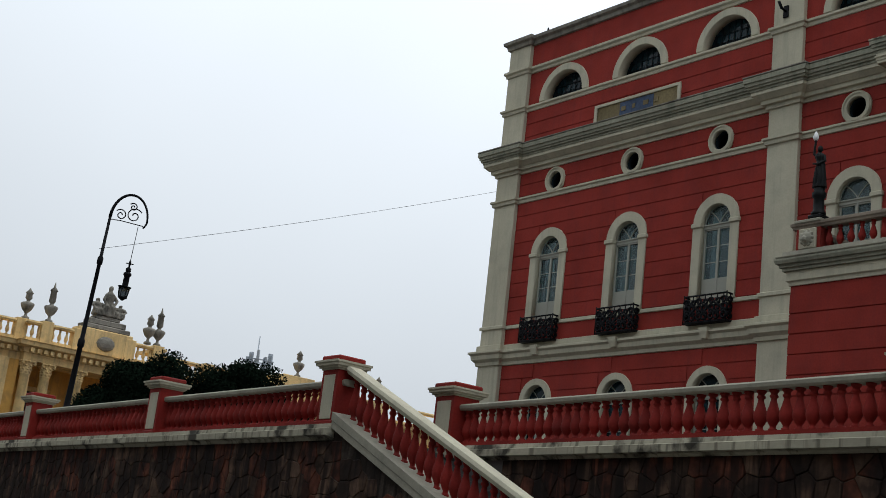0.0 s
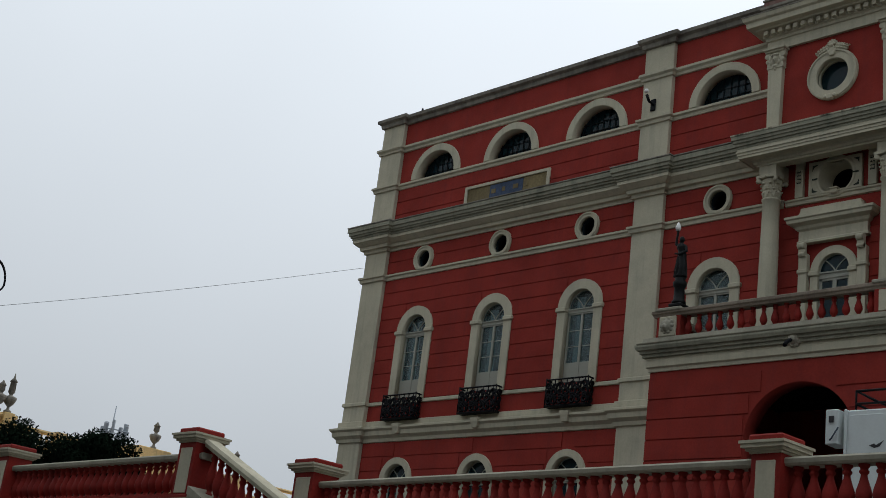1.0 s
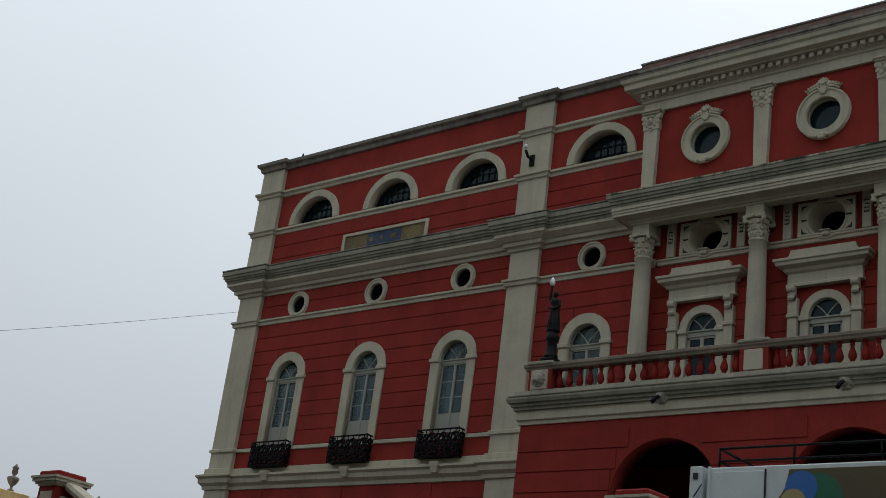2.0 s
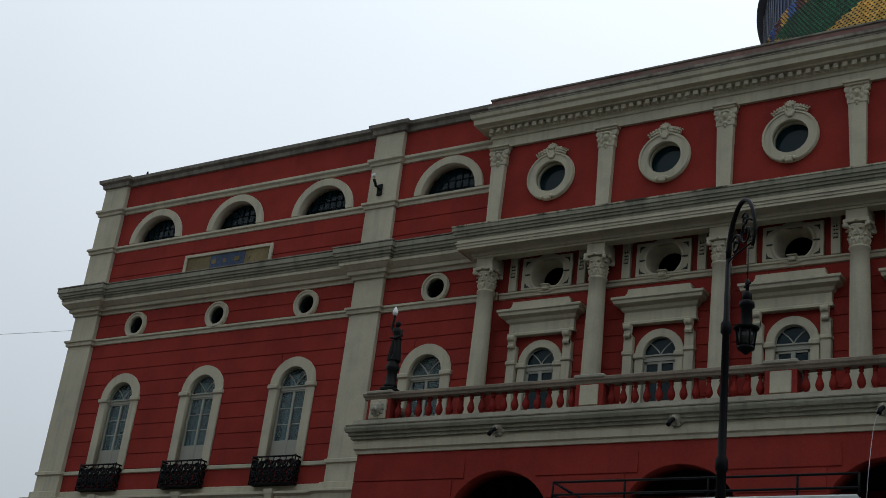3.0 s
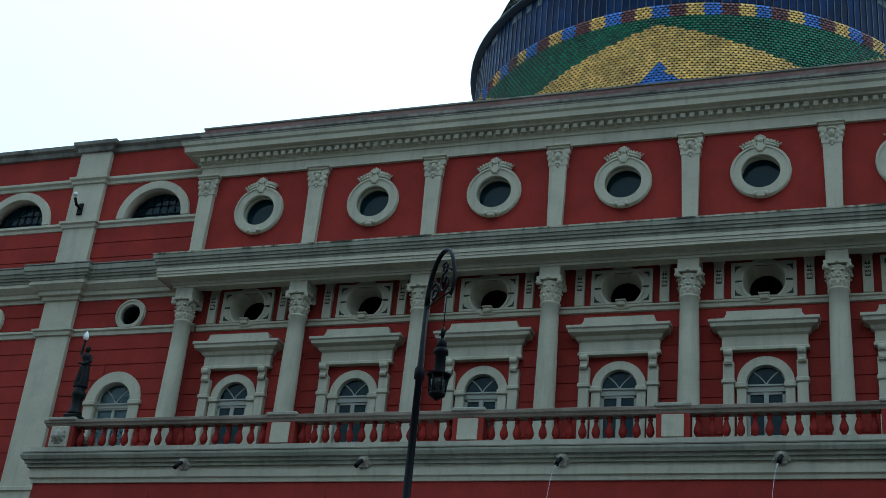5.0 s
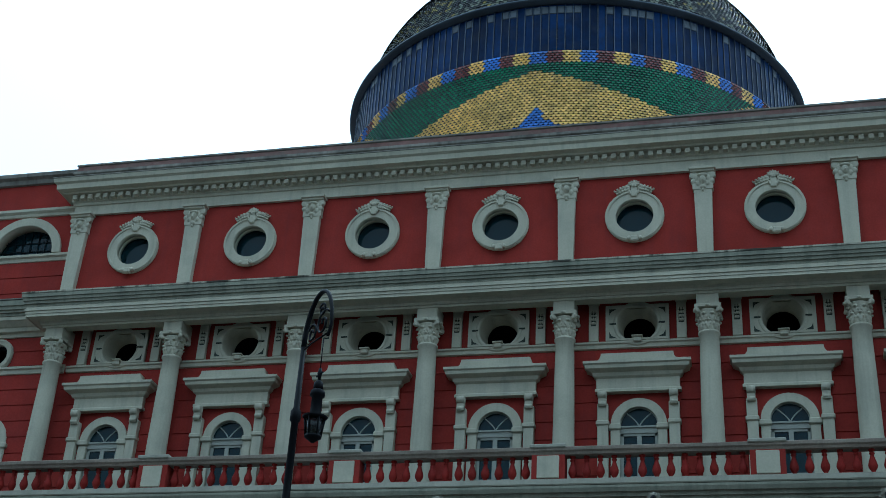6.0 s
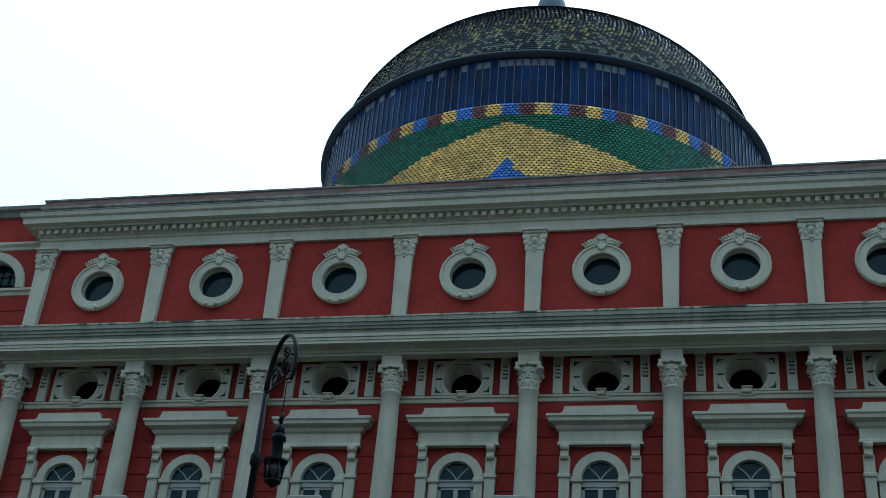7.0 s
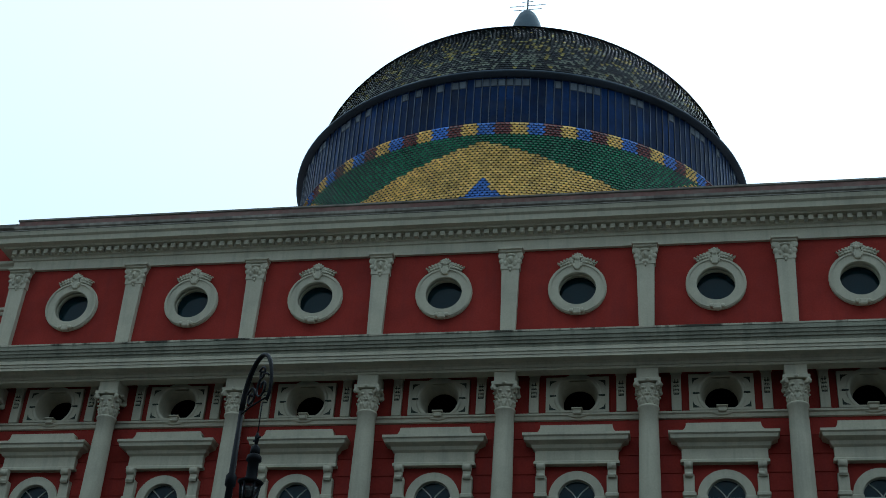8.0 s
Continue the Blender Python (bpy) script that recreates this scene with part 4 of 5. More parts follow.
pale_mesh = mesh_of("pale_tile", bevelled(box(-0.135, 0.135, -0.1, 0, RIM - 0.52, RIM - 0.14), 0.02), T_PALE)
rnd = random.Random(4)
for k in range(n):
    m4 = Matrix.Rotation(2 * math.pi * k / n, 4, "Z") @ Matrix.Translation((0, -(DR - 0.2), 0))
    part("panel", panel_mesh, None, dome, "", m4)
    m5 = Matrix.Rotation(2 * math.pi * (k + 0.5) / n, 4, "Z") @ Matrix.Translation((0, -(DR - 0.2), 0))
    part("strip", strip_mesh, None, dome, "", m5)
    if rnd.random() < 0.5:
        part("pale_tile", pale_mesh, None, dome, "", m4)
FIN = material("finial_sheet", (0.075, 0.1, 0.12), 0.5, 0.2, vary=0.15)
top = RIM + 0.35 + CAP_H
fin = part("finial", lathe([(1.2, top - 0.5), (1.08, top + 0.4), (0.95, top + 2.6), (0.97, 45.3), (0.95, 46.6), (0.86, 47.5), (0.7, 48.3), (0.48, 48.85), (0.26, 49.15), (0.09, 49.3)], 32), FIN, dome, "grey metal lantern cone")
spike = part("spike", tube([(0, 0, 49.2), (0, 0, 50.8)], 0.04, 8), IRON, fin)
for z, w in ((49.35, 0.75), (49.62, 0.95), (49.9, 0.3)):
    part("crossbar", tube([(-w, 0, z), (w, 0, z + 0.02)], 0.018, 6), IRON, spike)

# ---- the terrace edge: rubble walls, plinths, balustrades, stair ----
PLINTH = 5.1
big_bal = mesh_of("baluster", lathe(baluster_profile(0.86, 0.138), 16), RED_RAIL)


def run_matrix(a, b):
    d = Vector((b[0] - a[0], b[1] - a[1]))
    return Matrix.Translation((a[0], a[1], 0)) @ Matrix.Rotation(math.atan2(d.y, d.x), 4, "Z"), d.length


def post(parent, m, x, half=0.34, tall=1.64, z=PLINTH):
    """Square red post with sunk cream panels and a moulded cap; m places the run."""
    p = part("post", box(-half, half, -half, half, z, z + tall - 0.24), RED_RAIL, parent, "red stucco post with cream panels", m @ Matrix.Translation((x, 0, 0)))
    for rot in (0, 2):
        part("post_panel", bevelled(box(0.1 - half, half - 0.1, -half - 0.02, 0.01 - half, z + 0.12, z + tall - 0.46), 0.012), TRIM, p, "", Matrix.Rotation(rot * math.pi / 2, 4, "Z"))
    cap = bmesh.new()
    for o, z0, z1 in ((0.03, -0.34, -0.3), (0.08, -0.3, -0.25), (0.14, -0.25, -0.18), (0.17, -0.18, -0.13)):
        bm_box(cap, -half - o, half + o, -half - o, half + o, z + tall + z0, z + tall + z1)
    part("post_cap", cap, TRIM, p, "cream moulded cap")
    part("cap_top", bevelled(box(-half - 0.05, half + 0.05, -half - 0.05, half + 0.05, z + tall - 0.13, z + tall), 0.03), RED_RAIL, p)
    part("post_base", bevelled(box(-half - 0.05, half + 0.05, -half - 0.05, half + 0.05, z - 0.02, z + 0.08), 0.02), RED_RAIL, p)
    return p


def run(parent, a, b, posts, low=4.6):
    """Straight balustrade from a to b in plan, with posts at the given distances along it."""
    m, length = run_matrix(a, b)
    part("rail", sweep([(0, 0), (length, 0)], [(-0.16, 6.02), (0.16, 6.02), (0.19, 6.06), (0.2, 6.13), (0.16, 6.17), (-0.16, 6.17), (-0.2, 6.13), (-0.19, 6.06)]), TRIM_MOSS, parent, "cream stucco handrail", m)
    part("lower_rail", box(0, length, -0.2, 0.2, PLINTH, 5.22), RED_RAIL, parent, "", m)
    part("plinth", sweep([(0, 0), (length, 0)], [(-0.4, low), (0.34, low), (0.35, max(low, 4.74) + 0.02), (0.38, 4.8), (0.52, 4.82), (0.52, 4.97), (0.42, 5.0), (0.4, PLINTH), (-0.4, PLINTH)]), PLINTH_MAT, parent, "cream plinth with black weather stains", m)
    for x, half, tall in posts:
        post(parent, m, x, half, tall)
    stops = [0.0] + [v for x, half, tall in posts for v in (x - half, x + half)] + [length]
    for lo, hi in zip(stops[::2], stops[1::2]):
        n = int((hi - lo) / 0.305)
        for k in range(n):
            part("baluster", big_bal, None, parent, "", m @ Matrix.Translation((lo + (k + 0.5) * (hi - lo) / n, 0, 5.2)) @ Matrix.Diagonal((1, 1, 0.96, 1)))


left_run = thing("terrace_balustrade", "red terrace balustrade with cream rail and posts", "balustrade")
run(left_run, (-42.0, -19.0), (-1.9, -19.76), [(10.4, 0.35, 1.64), (20.6, 0.35, 1.64), (30.45, 0.35, 1.64), (39.68, 0.33, 1.62)], 4.72)
right_run = thing("terrace_balustrade", "red terrace balustrade beside the stair", "balustrade")
run(right_run, (-2.62, -16.28), (30.0, -18.1), [(0.42, 0.39, 1.6), (13.8, 0.3, 1.46), (27.2, 0.3, 1.46)], 4.74)

# rubble walls below
m, length = run_matrix((-42.0, -19.0), (-2.45, -19.75))
lw = tagged(part("retaining_wall", box(0, length + 0.4, -0.3, 0.5, 0, 4.72), MORTAR, None, "", m), "dark rubble stone retaining wall", "wall", kind="structure")
rm, rlength = run_matrix((-2.62, -16.28), (30.0, -18.1))
rw = tagged(part("retaining_wall", box(0, rlength, -0.3, 0.5, 0, 4.74), MORTAR, None, "", rm), "dark rubble stone retaining wall", "wall", kind="structure")


def clipped(poly, px, pz, nx, nz):
    """The part of a polygon on the near side of a line."""
    out = []
    for (ax, az2), (bx3, bz3) in zip(poly, poly[1:] + poly[:1]):
        da, db = (ax - px) * nx + (az2 - pz) * nz, (bx3 - px) * nx + (bz3 - pz) * nz
        if da <= 0:
            out.append((ax, az2))
        if da * db < 0:
            t = da / (da - db)
            out.append((ax + (bx3 - ax) * t, az2 + (bz3 - az2) * t))
    return out


def stones(parent, m, x0, x1, z0, z1, size, seed, cut=None):
    """Rubble: irregular stones that fit against each other, each one an object of its own."""
    rnd = random.Random(seed)
    nx, nz = round((x1 - x0) / size), round((z1 - z0) / (size * 1.15))
    sites = [(x0 + (i + 0.5 + rnd.uniform(-0.42, 0.42)) * (x1 - x0) / nx, z0 + (k + 0.5 + rnd.uniform(-0.42, 0.42)) * (z1 - z0) / nz) for i in range(nx) for k in range(nz)]
    for sx, sz in sites:
        if cut and cut(sx, sz):
            continue
        poly = [(x0, z0), (x1, z0), (x1, z1), (x0, z1)]
        for ox, oz in sites:
            d = math.hypot(ox - sx, oz - sz)
            if 0 < d < size * 3:
                ux, uz = (ox - sx) / d, (oz - sz) / d
                g = d / 2 - 0.006
                poly = clipped(poly, sx + ux * g, sz + uz * g, ux, uz)
        if len(poly) < 3:
            continue
        cx, cz = sum(p[0] for p in poly) / len(poly), sum(p[1] for p in poly) / len(poly)
        bm = bmesh.new()
        lift = rnd.uniform(0.0, 0.03)
        back = [bm.verts.new((x, -0.28, z)) for x, z in poly]
        edge = [bm.verts.new((x, -0.302 - lift * 0.3, z)) for x, z in poly]
        front = [bm.verts.new((cx + (x - cx) * 0.92, -0.312 - lift * 0.6 - rnd.uniform(0, 0.012), cz + (z - cz) * 0.92)) for x, z in poly]
        n = len(poly)
        for k in range(n):
            q = (k + 1) % n
            bm.faces.new((back[k], back[q], edge[q], edge[k]))
            bm.faces.new((edge[k], edge[q], front[q], front[k]))
        bm.faces.new(front)
        bmesh.ops.recalc_face_normals(bm, faces=bm.faces[:])
        part("stone", bm, RUST if noise.noise((sx * 0.9, sz * 0.25, seed)) + rnd.uniform(-0.25, 0.25) > 0.08 else STONE, parent, "", m)


# stair: solid sloping flight between the two walls, steps, and its own balustrade
SX0, SX1 = -2.22, 8.4
SLOPE = (6.29 - 3.55) / (5.33 + 0.7)
steps = tagged(thing("stair", "wide grey stone stair down from the terrace", "stair"), kind="structure")
count = 29
for k in range(count):
    z1 = TERRACE - k * 0.17
    x0 = SX0 + k * 0.17 / SLOPE
    part("step", bevelled(box(x0, x0 + 0.17 / SLOPE + 0.03, -19.3, -16.7 - (x0 + 2.62) * 0.0558, 0.002, z1 - 0.17), 0.012), PAVING, steps)
srail = thing("stair_balustrade", "sloping red stair balustrade with a pale rail", "balustrade")
SY = -19.75


def slope_bar(profile, z_at, x0, x1):
    bm = bmesh.new()
    ends = []
    for x in (x0, x1):
        ends.append([bm.verts.new((x, SY + o, z + z_at - (x - SX0) * SLOPE)) for o, z in profile])
    n = len(profile)
    for j in range(n):
        bm.faces.new((ends[0][j], ends[1][j], ends[1][(j + 1) % n], ends[0][(j + 1) % n]))
    bm.faces.new(ends[0])
    bm.faces.new(ends[1][::-1])
    bmesh.ops.recalc_face_normals(bm, faces=bm.faces[:])
    return bm


part("rail", slope_bar([(-0.17, -0.16), (0.17, -0.16), (0.21, -0.06), (0.17, 0.02), (-0.17, 0.02), (-0.21, -0.06)], 6.62, SX0 + 0.35, SX1 + 1.5), TRIM, srail, "pale stucco handrail")
part("stringer", slope_bar([(-0.4, -0.36), (0.38, -0.36), (0.38, -0.2), (0.42, -0.18), (0.42, 0), (-0.42, 0), (-0.42, -0.18), (-0.4, -0.2)], 5.5, SX0 + 0.3, SX1 + 1.5), TRIM_MOSS, srail, "cream sloping plinth")
n = 34
for k in range(n):
    x = SX0 + 0.56 + k * 0.305
    part("baluster", big_bal, None, srail, "", Matrix.Translation((x, SY, 5.42 - (x - SX0) * SLOPE)) @ Matrix.Diagonal((1, 1, 1.2, 1)))
# wall under the sloping plinth
bm = bmesh.new()
prof = [(-3.0, 0), (SX1 + 1.5, 0), (SX1 + 1.5, max(0.1, 5.1 - (SX1 + 1.5 - SX0) * SLOPE)), (SX0, 5.1), (SX0 - 0.02, 5.0), (-3.0, 4.6)]
va = [bm.verts.new((x, SY - 0.3, z)) for x, z in prof]
vb = [bm.verts.new((x, SY + 0.4, z)) for x, z in prof]
bm.faces.new(va)
bm.faces.new(vb[::-1])
for j in range(6):
    bm.faces.new((va[j], vb[j], vb[(j + 1) % 6], va[(j + 1) % 6]))
bmesh.ops.recalc_face_normals(bm, faces=bm.faces[:])
sw = tagged(part("stair_wall", bm, MORTAR), "dark rubble stone wall under the stair", "wall", kind="structure")

# ---- street lamps with a scrolled crook and a hanging lantern ----
LANTERN_GLASS = glass_material("lantern_glass", (0.06, 0.07, 0.075), 0.8)


def street_lamp(x, y, height, turn, label, drop=1.15, lean=0, r=0.62):
    lamp = thing("street_lamp", label, "street lamp", "street lamps", at=(x, y, TERRACE))
    lamp.rotation_euler = (0, radians(lean), turn)
    h = height - 1.0
    post_b = lathe([(r * 0.82, z) for r, z in [(0.24, 0), (0.24, 0.25), (0.19, 0.32), (0.17, 1.0), (0.2, 1.05), (0.14, 1.15), (0.11, h * 0.42), (0.15, h * 0.425), (0.15, h * 0.45), (0.1, h * 0.46), (0.085, h * 0.78), (0.13, h * 0.785), (0.13, h * 0.81), (0.075, h * 0.82), (0.06, h)]], 12)
    part("post", post_b, IRON, lamp, "tapered dark iron post with collars")
    crook = [(0, 0, h - 0.05)] + [(r - r * math.cos(a), 0, h + 1.0 * math.sin(a) * 0.95) for a in [math.pi * k / 16 for k in range(1, 17)]]
    crook += [(2 * r + 0.02 - 0.06 * k, 0, h - 0.1 * k - 0.02) for k in (1, 2)]
    part("crook", tube(crook, [0.06 - 0.0015 * k for k in range(len(crook))], 8), IRON, lamp)
    scroll = bmesh.new()
    for cx, cz, r0, s in ((0.84, h + 0.18, 0.3, 1), (0.36, h + 0.12, 0.22, -1), (0.75, h + 0.5, 0.16, -1)):
        pts = [(cx + s * r0 * (1 - k / 26) * math.cos(0.6 + k * 0.42), 0, cz + r0 * (1 - k / 26) * math.sin(0.6 + k * 0.42)) for k in range(22)]
        tube(pts, 0.022, 6, scroll)
    tube([(0.0, 0, h - 0.12), (0.4, 0, h - 0.1), (2 * r - 0.1, 0, h - 0.14)], 0.018, 6, scroll)
    part("scrollwork", scroll, IRON, lamp, "curled iron scrolls")
    lx, lz = 2 * r - 0.28, h - 0.2
    part("hanger", tube([(lx, 0, lz), (lx, 0, lz - drop)], 0.012, 6), IRON, lamp)
    lz = lz - drop + 1.15
    body = lathe([(0.03, lz - 1.25), (0.05, lz - 1.1), (0.03, lz - 1.0)], 8)
    join(body, tube([(-0.14, 0, lz - 1.12), (0.14, 0, lz - 1.12)], 0.02, 6), Matrix.Translation((0, 0, 0)))
    join(body, lathe([(0.06, lz - 1.45), (0.1, lz - 1.42), (0.09, lz - 1.3), (0.04, lz - 1.25)], 10))
    join(body, lathe([(0.12, lz - 2.0), (0.11, lz - 1.95), (0.105, lz - 1.6), (0.15, lz - 1.57), (0.14, lz - 1.48), (0.07, lz - 1.43)], 12))
    join(body, lathe([(0.22, lz - 2.04), (0.25, lz - 2.0), (0.12, lz - 1.97)], 12))
    lantern = part("lantern", body, IRON, lamp, "dark hanging lantern with glass sides", (lx, 0, 0))
    part("lantern_glass", lathe([(0.14, lz - 2.4), (0.19, lz - 2.04)], 6), LANTERN_GLASS, lantern)
    for k in range(6):
        a = 2 * math.pi * k / 6
        part("cage_bar", tube([(0.15 * math.cos(a), 0.15 * math.sin(a), lz - 2.4), (0.2 * math.cos(a), 0.2 * math.sin(a), lz - 2.02)], 0.016, 5), IRON, lantern)
    part("lantern_foot", lathe([(0.03, lz - 2.52), (0.1, lz - 2.46), (0.165, lz - 2.42), (0.165, lz - 2.38)], 12), IRON, lantern)
    return lamp


street_lamp(-21.65, -18.37, 9.6, radians(66), "dark iron crook street lamp on the terrace", 1.45, 2.5, 0.67)
street_lamp(14.5, -14.0, 8.6, radians(-46), "dark iron crook street lamp before the porch", 0.8, 0)

# overhead cable from the lamp to the theatre's corner
cable = [Vector((-21.38, -18.28, 12.3)).lerp(Vector((X_LEFT, WALL - 0.2, 19.75)), k / 24) - Vector((0, 0, 0.12 * math.sin(math.pi * k / 24))) for k in range(25)]
tagged(part("overhead_cable", tube(cable, 0.008, 5), IRON), "thin dark cable from the lamp to the theatre", "cable")

# ---- bronze torch bearer on the porch corner ----
def statue_bmesh():
    bm = lathe([(0.2, 0), (0.26, 0.06), (0.22, 0.2), (0.2, 0.5), (0.17, 0.8), (0.19, 0.95), (0.15, 1.08), (0.2, 1.25), (0.17, 1.36), (0.07, 1.42), (0.06, 1.48)], 14, 0.8)
    for v in bm.verts:
        v.co.x += 0.05 * math.sin(v.co.z * 3.1)
        v.co.y += 0.02 * math.sin(v.co.x * 40 + v.co.z * 6)
    head = bmesh.new()
    bmesh.ops.create_uvsphere(head, u_segments=12, v_segments=8, radius=0.11)
    join(bm, head, Matrix.Translation((-0.03, 0, 1.57)) @ Matrix.Diagonal((0.9, 1, 1.2, 1)))
    tube([(-0.12, 0, 1.3), (-0.27, -0.02, 1.4), (-0.26, -0.03, 1.62), (-0.22, -0.04, 1.82)], [0.07, 0.06, 0.05, 0.045], 8, bm)
    tube([(0.15, 0, 1.28), (0.24, -0.05, 1.05), (0.05, -0.18, 0.92), (-0.22, -0.16, 0.98)], [0.07, 0.06, 0.05, 0.04], 8, bm)
    tube([(-0.22, -0.04, 1.74), (-0.22, -0.04, 1.94)], [0.03, 0.06], 8, bm)
    # hanging folds of the robe
    for k in range(9):
        a = 2 * math.pi * k / 9
        tube([(0.17 * math.cos(a), 0.14 * math.sin(a), 0.85), (0.22 * math.cos(a + 0.2), 0.18 * math.sin(a + 0.2), 0.4), (0.24 * math.cos(a + 0.1), 0.2 * math.sin(a + 0.1), 0.03)], [0.03, 0.045, 0.05], 6, bm)
    return bm


SXP, SYP = 0.55, PY + 0.02
ped = part("statue_pedestal", bevelled(box(-0.23, 0.23, -0.23, 0.23, 13.46, 13.58), 0.03), BRONZE, None, "", (SXP, SYP, 0))
tagged(ped, "dark bronze drum pedestal on the balustrade", "pedestal")
part("drum", lathe([(0.22, 13.58), (0.22, 13.66), (0.17, 13.72), (0.155, 14.1), (0.2, 14.16), (0.21, 14.28), (0.15, 14.34), (0.17, 14.42)], 18), BRONZE, ped)
tagged(part("statue", fused(statue_bmesh(), 0.016), BRONZE, None, "", Matrix.Translation((SXP, SYP, 14.42)) @ Matrix.Scale(0.8, 4)), "dark bronze robed figure holding up a lamp", "statue")
flame = lathe([(0.04, 0), (0.085, 0.07), (0.09, 0.13), (0.05, 0.24), (0.015, 0.3)], 12)
tagged(part("lamp_globe", flame, PALE_GLASS, None, "", (SXP - 0.176, SYP - 0.032, 15.96)), "white glass flame lamp on the torch", "lamp")
for px in (0.33,):
    part("mask_panel", bevelled(box(px - 0.3, px + 0.3, PY - 0.19, PY - 0.1, 12.56, 13.18), 0.02), TRIM, balustrade)

# ---- box trailer parked on the terrace ----
WHITE = material("white_panel", (0.6, 0.65, 0.64), 0.4, vary=0.05, stain=0.25, stain_color=(0.3, 0.3, 0.28), bump=0.05)
RUBBER = material("rubber", (0.02, 0.02, 0.02), 0.8, vary=0.2)
PRINT = {n: material("print_" + n, c, 0.4, vary=0.08, bump=0.02) for n, c in (("blue", (0.03, 0.14, 0.4)), ("green", (0.02, 0.13, 0.07)), ("sand", (0.36, 0.3, 0.13)), ("black", (0.015, 0.015, 0.018)), ("olive", (0.09, 0.075, 0.035)))}
TX0, TX1, TY = 8.55, 15.9, -10.0
trailer = thing("box_trailer", "white box trailer with a printed side, parked on the terrace", "trailer")
part("body", bevelled(box(TX0, TX1, TY, TY + 2.45, 5.95, 8.84), 0.03), WHITE, trailer, "white sheet-metal box")
part("side_panel", bevelled(box(TX0 + 0.12, 9.95, TY - 0.03, TY, 6.1, 8.72), 0.01), WHITE, trailer)
part("panel_joint", box(9.96, 9.99, TY - 0.035, TY, 6.1, 8.75), PRINT["black"], trailer)
part("corner_post", bevelled(box(TX0 - 0.02, TX0 + 0.05, TY - 0.05, TY + 0.1, 5.95, 8.86), 0.02), WHITE, trailer)
printed = part("printed_side", plate([(10.15, 6.1), (TX1 - 0.1, 6.1), (TX1 - 0.1, 8.72), (10.55, 8.72), (10.45, 8.3), (10.2, 7.9), (10.15, 7.8)], [], TY - 0.02, TY), PRINT["olive"], trailer, "printed side in blue, green and sand shapes")
for name, cx, cz, r, y in (("green", 11.2, 8.0, 0.62, 0.028), ("blue", 10.84, 8.3, 0.38, 0.036), ("sand", 10.66, 7.98, 0.3, 0.044), ("black", 10.38, 7.78, 0.26, 0.052), ("green", 13.6, 7.6, 0.8, 0.03)):
    part("print_shape", plate(circle(cx, cz, r, 28), [], TY - y, TY - 0.01), PRINT[name], printed)
part("logo_shape", plate([(9.15, 8.0), (9.28, 8.04), (9.32, 8.0), (9.5, 8.1), (9.4, 7.97), (9.28, 7.94)], [], TY - 0.04, TY - 0.02), PRINT["black"], trailer, "small dark bird-shaped mark")
ctl = part("control_box", bevelled(box(8.1, 8.42, TY - 0.1, TY + 0.4, 8.05, 8.86), 0.02), WHITE, trailer, "pale box with a switch and lever")
part("switch", bevelled(box(8.2, 8.32, TY - 0.14, TY - 0.1, 8.55, 8.7), 0.01), PRINT["black"], ctl)
part("lever", tube([(8.24, TY - 0.13, 8.14), (8.3, TY - 0.16, 8.18), (8.46, TY - 0.16, 8.42)], 0.02, 6), LEAD, ctl)
rack = bmesh.new()
for z in (9.0, 9.3):
    tube([(8.75, TY + 0.1, z), (TX1, TY + 0.1, z)], 0.03, 6, rack)
    tube([(8.75, TY + 2.3, z), (TX1, TY + 2.3, z)], 0.03, 6, rack)
    tube([(8.75, TY + 0.1, z), (8.75, TY + 2.3, z)], 0.03, 6, rack)
for x in (8.75, 10.6, 12.6, 14.6, TX1):
    for y in (TY + 0.1, TY + 2.3):
        tube([(x, y, 8.8), (x, y, 9.3)], 0.028, 6, rack)
tube([(8.75, TY + 0.1, 9.3), (9.3, TY + 0.1, 9.0)], 0.025, 6, rack)
part("roof_rack", rack, IRON, trailer, "black tube rack on the roof")
part("chassis", box(TX0 + 0.2, TX1 - 0.2, TY + 0.2, TY + 2.2, 5.6, 5.95), IRON, trailer)
for x in (10.0, 14.2):
    for y in (TY + 0.25, TY + 2.2):
        wheel = part("wheel", lathe([(0.3, -0.13), (0.48, -0.13), (0.5, -0.08), (0.5, 0.08), (0.48, 0.13), (0.3, 0.13)], 24), RUBBER, trailer, "black rubber tyre", Matrix.Translation((x, y, TERRACE + 0.5)) @ Matrix.Rotation(radians(90), 4, "X"))
        part("rim", lathe([(0.06, -0.14), (0.3, -0.12), (0.3, 0.12), (0.06, 0.14)], 16), LEAD, wheel)

# ---- yellow palace beyond the street ----
OCHRE = material("ochre_stucco", (0.6, 0.34, 0.09), 0.85, vary=0.15, stain=0.5, stain_color=(0.16, 0.13, 0.08), streak=0.4)
PALEST = material("pale_stone", (0.7, 0.5, 0.23), 0.85, vary=0.15, stain=0.6, stain_color=(0.12, 0.11, 0.09), streak=0.4)
OLDSTONE = material("blackened_stone", (0.23, 0.215, 0.18), 0.9, vary=0.35, stain=0.9, stain_color=(0.03, 0.03, 0.028), streak=0.4)
BX = -51.0
palace = thing("palace", "ochre stucco palace with a columned portico and roof balustrade", "building")
part("main_wall", box(BX - 14, BX - 2.6, -1.2, 34, 0, 12.6), OCHRE, palace)
part("side_wall", box(BX - 14, BX - 0.6, -30, -9.2, 0, 12.4), OCHRE, palace)
part("portico_back", box(BX - 14, BX - 2.4, -9.2, -1.2, 0, 12.6), OCHRE, palace)
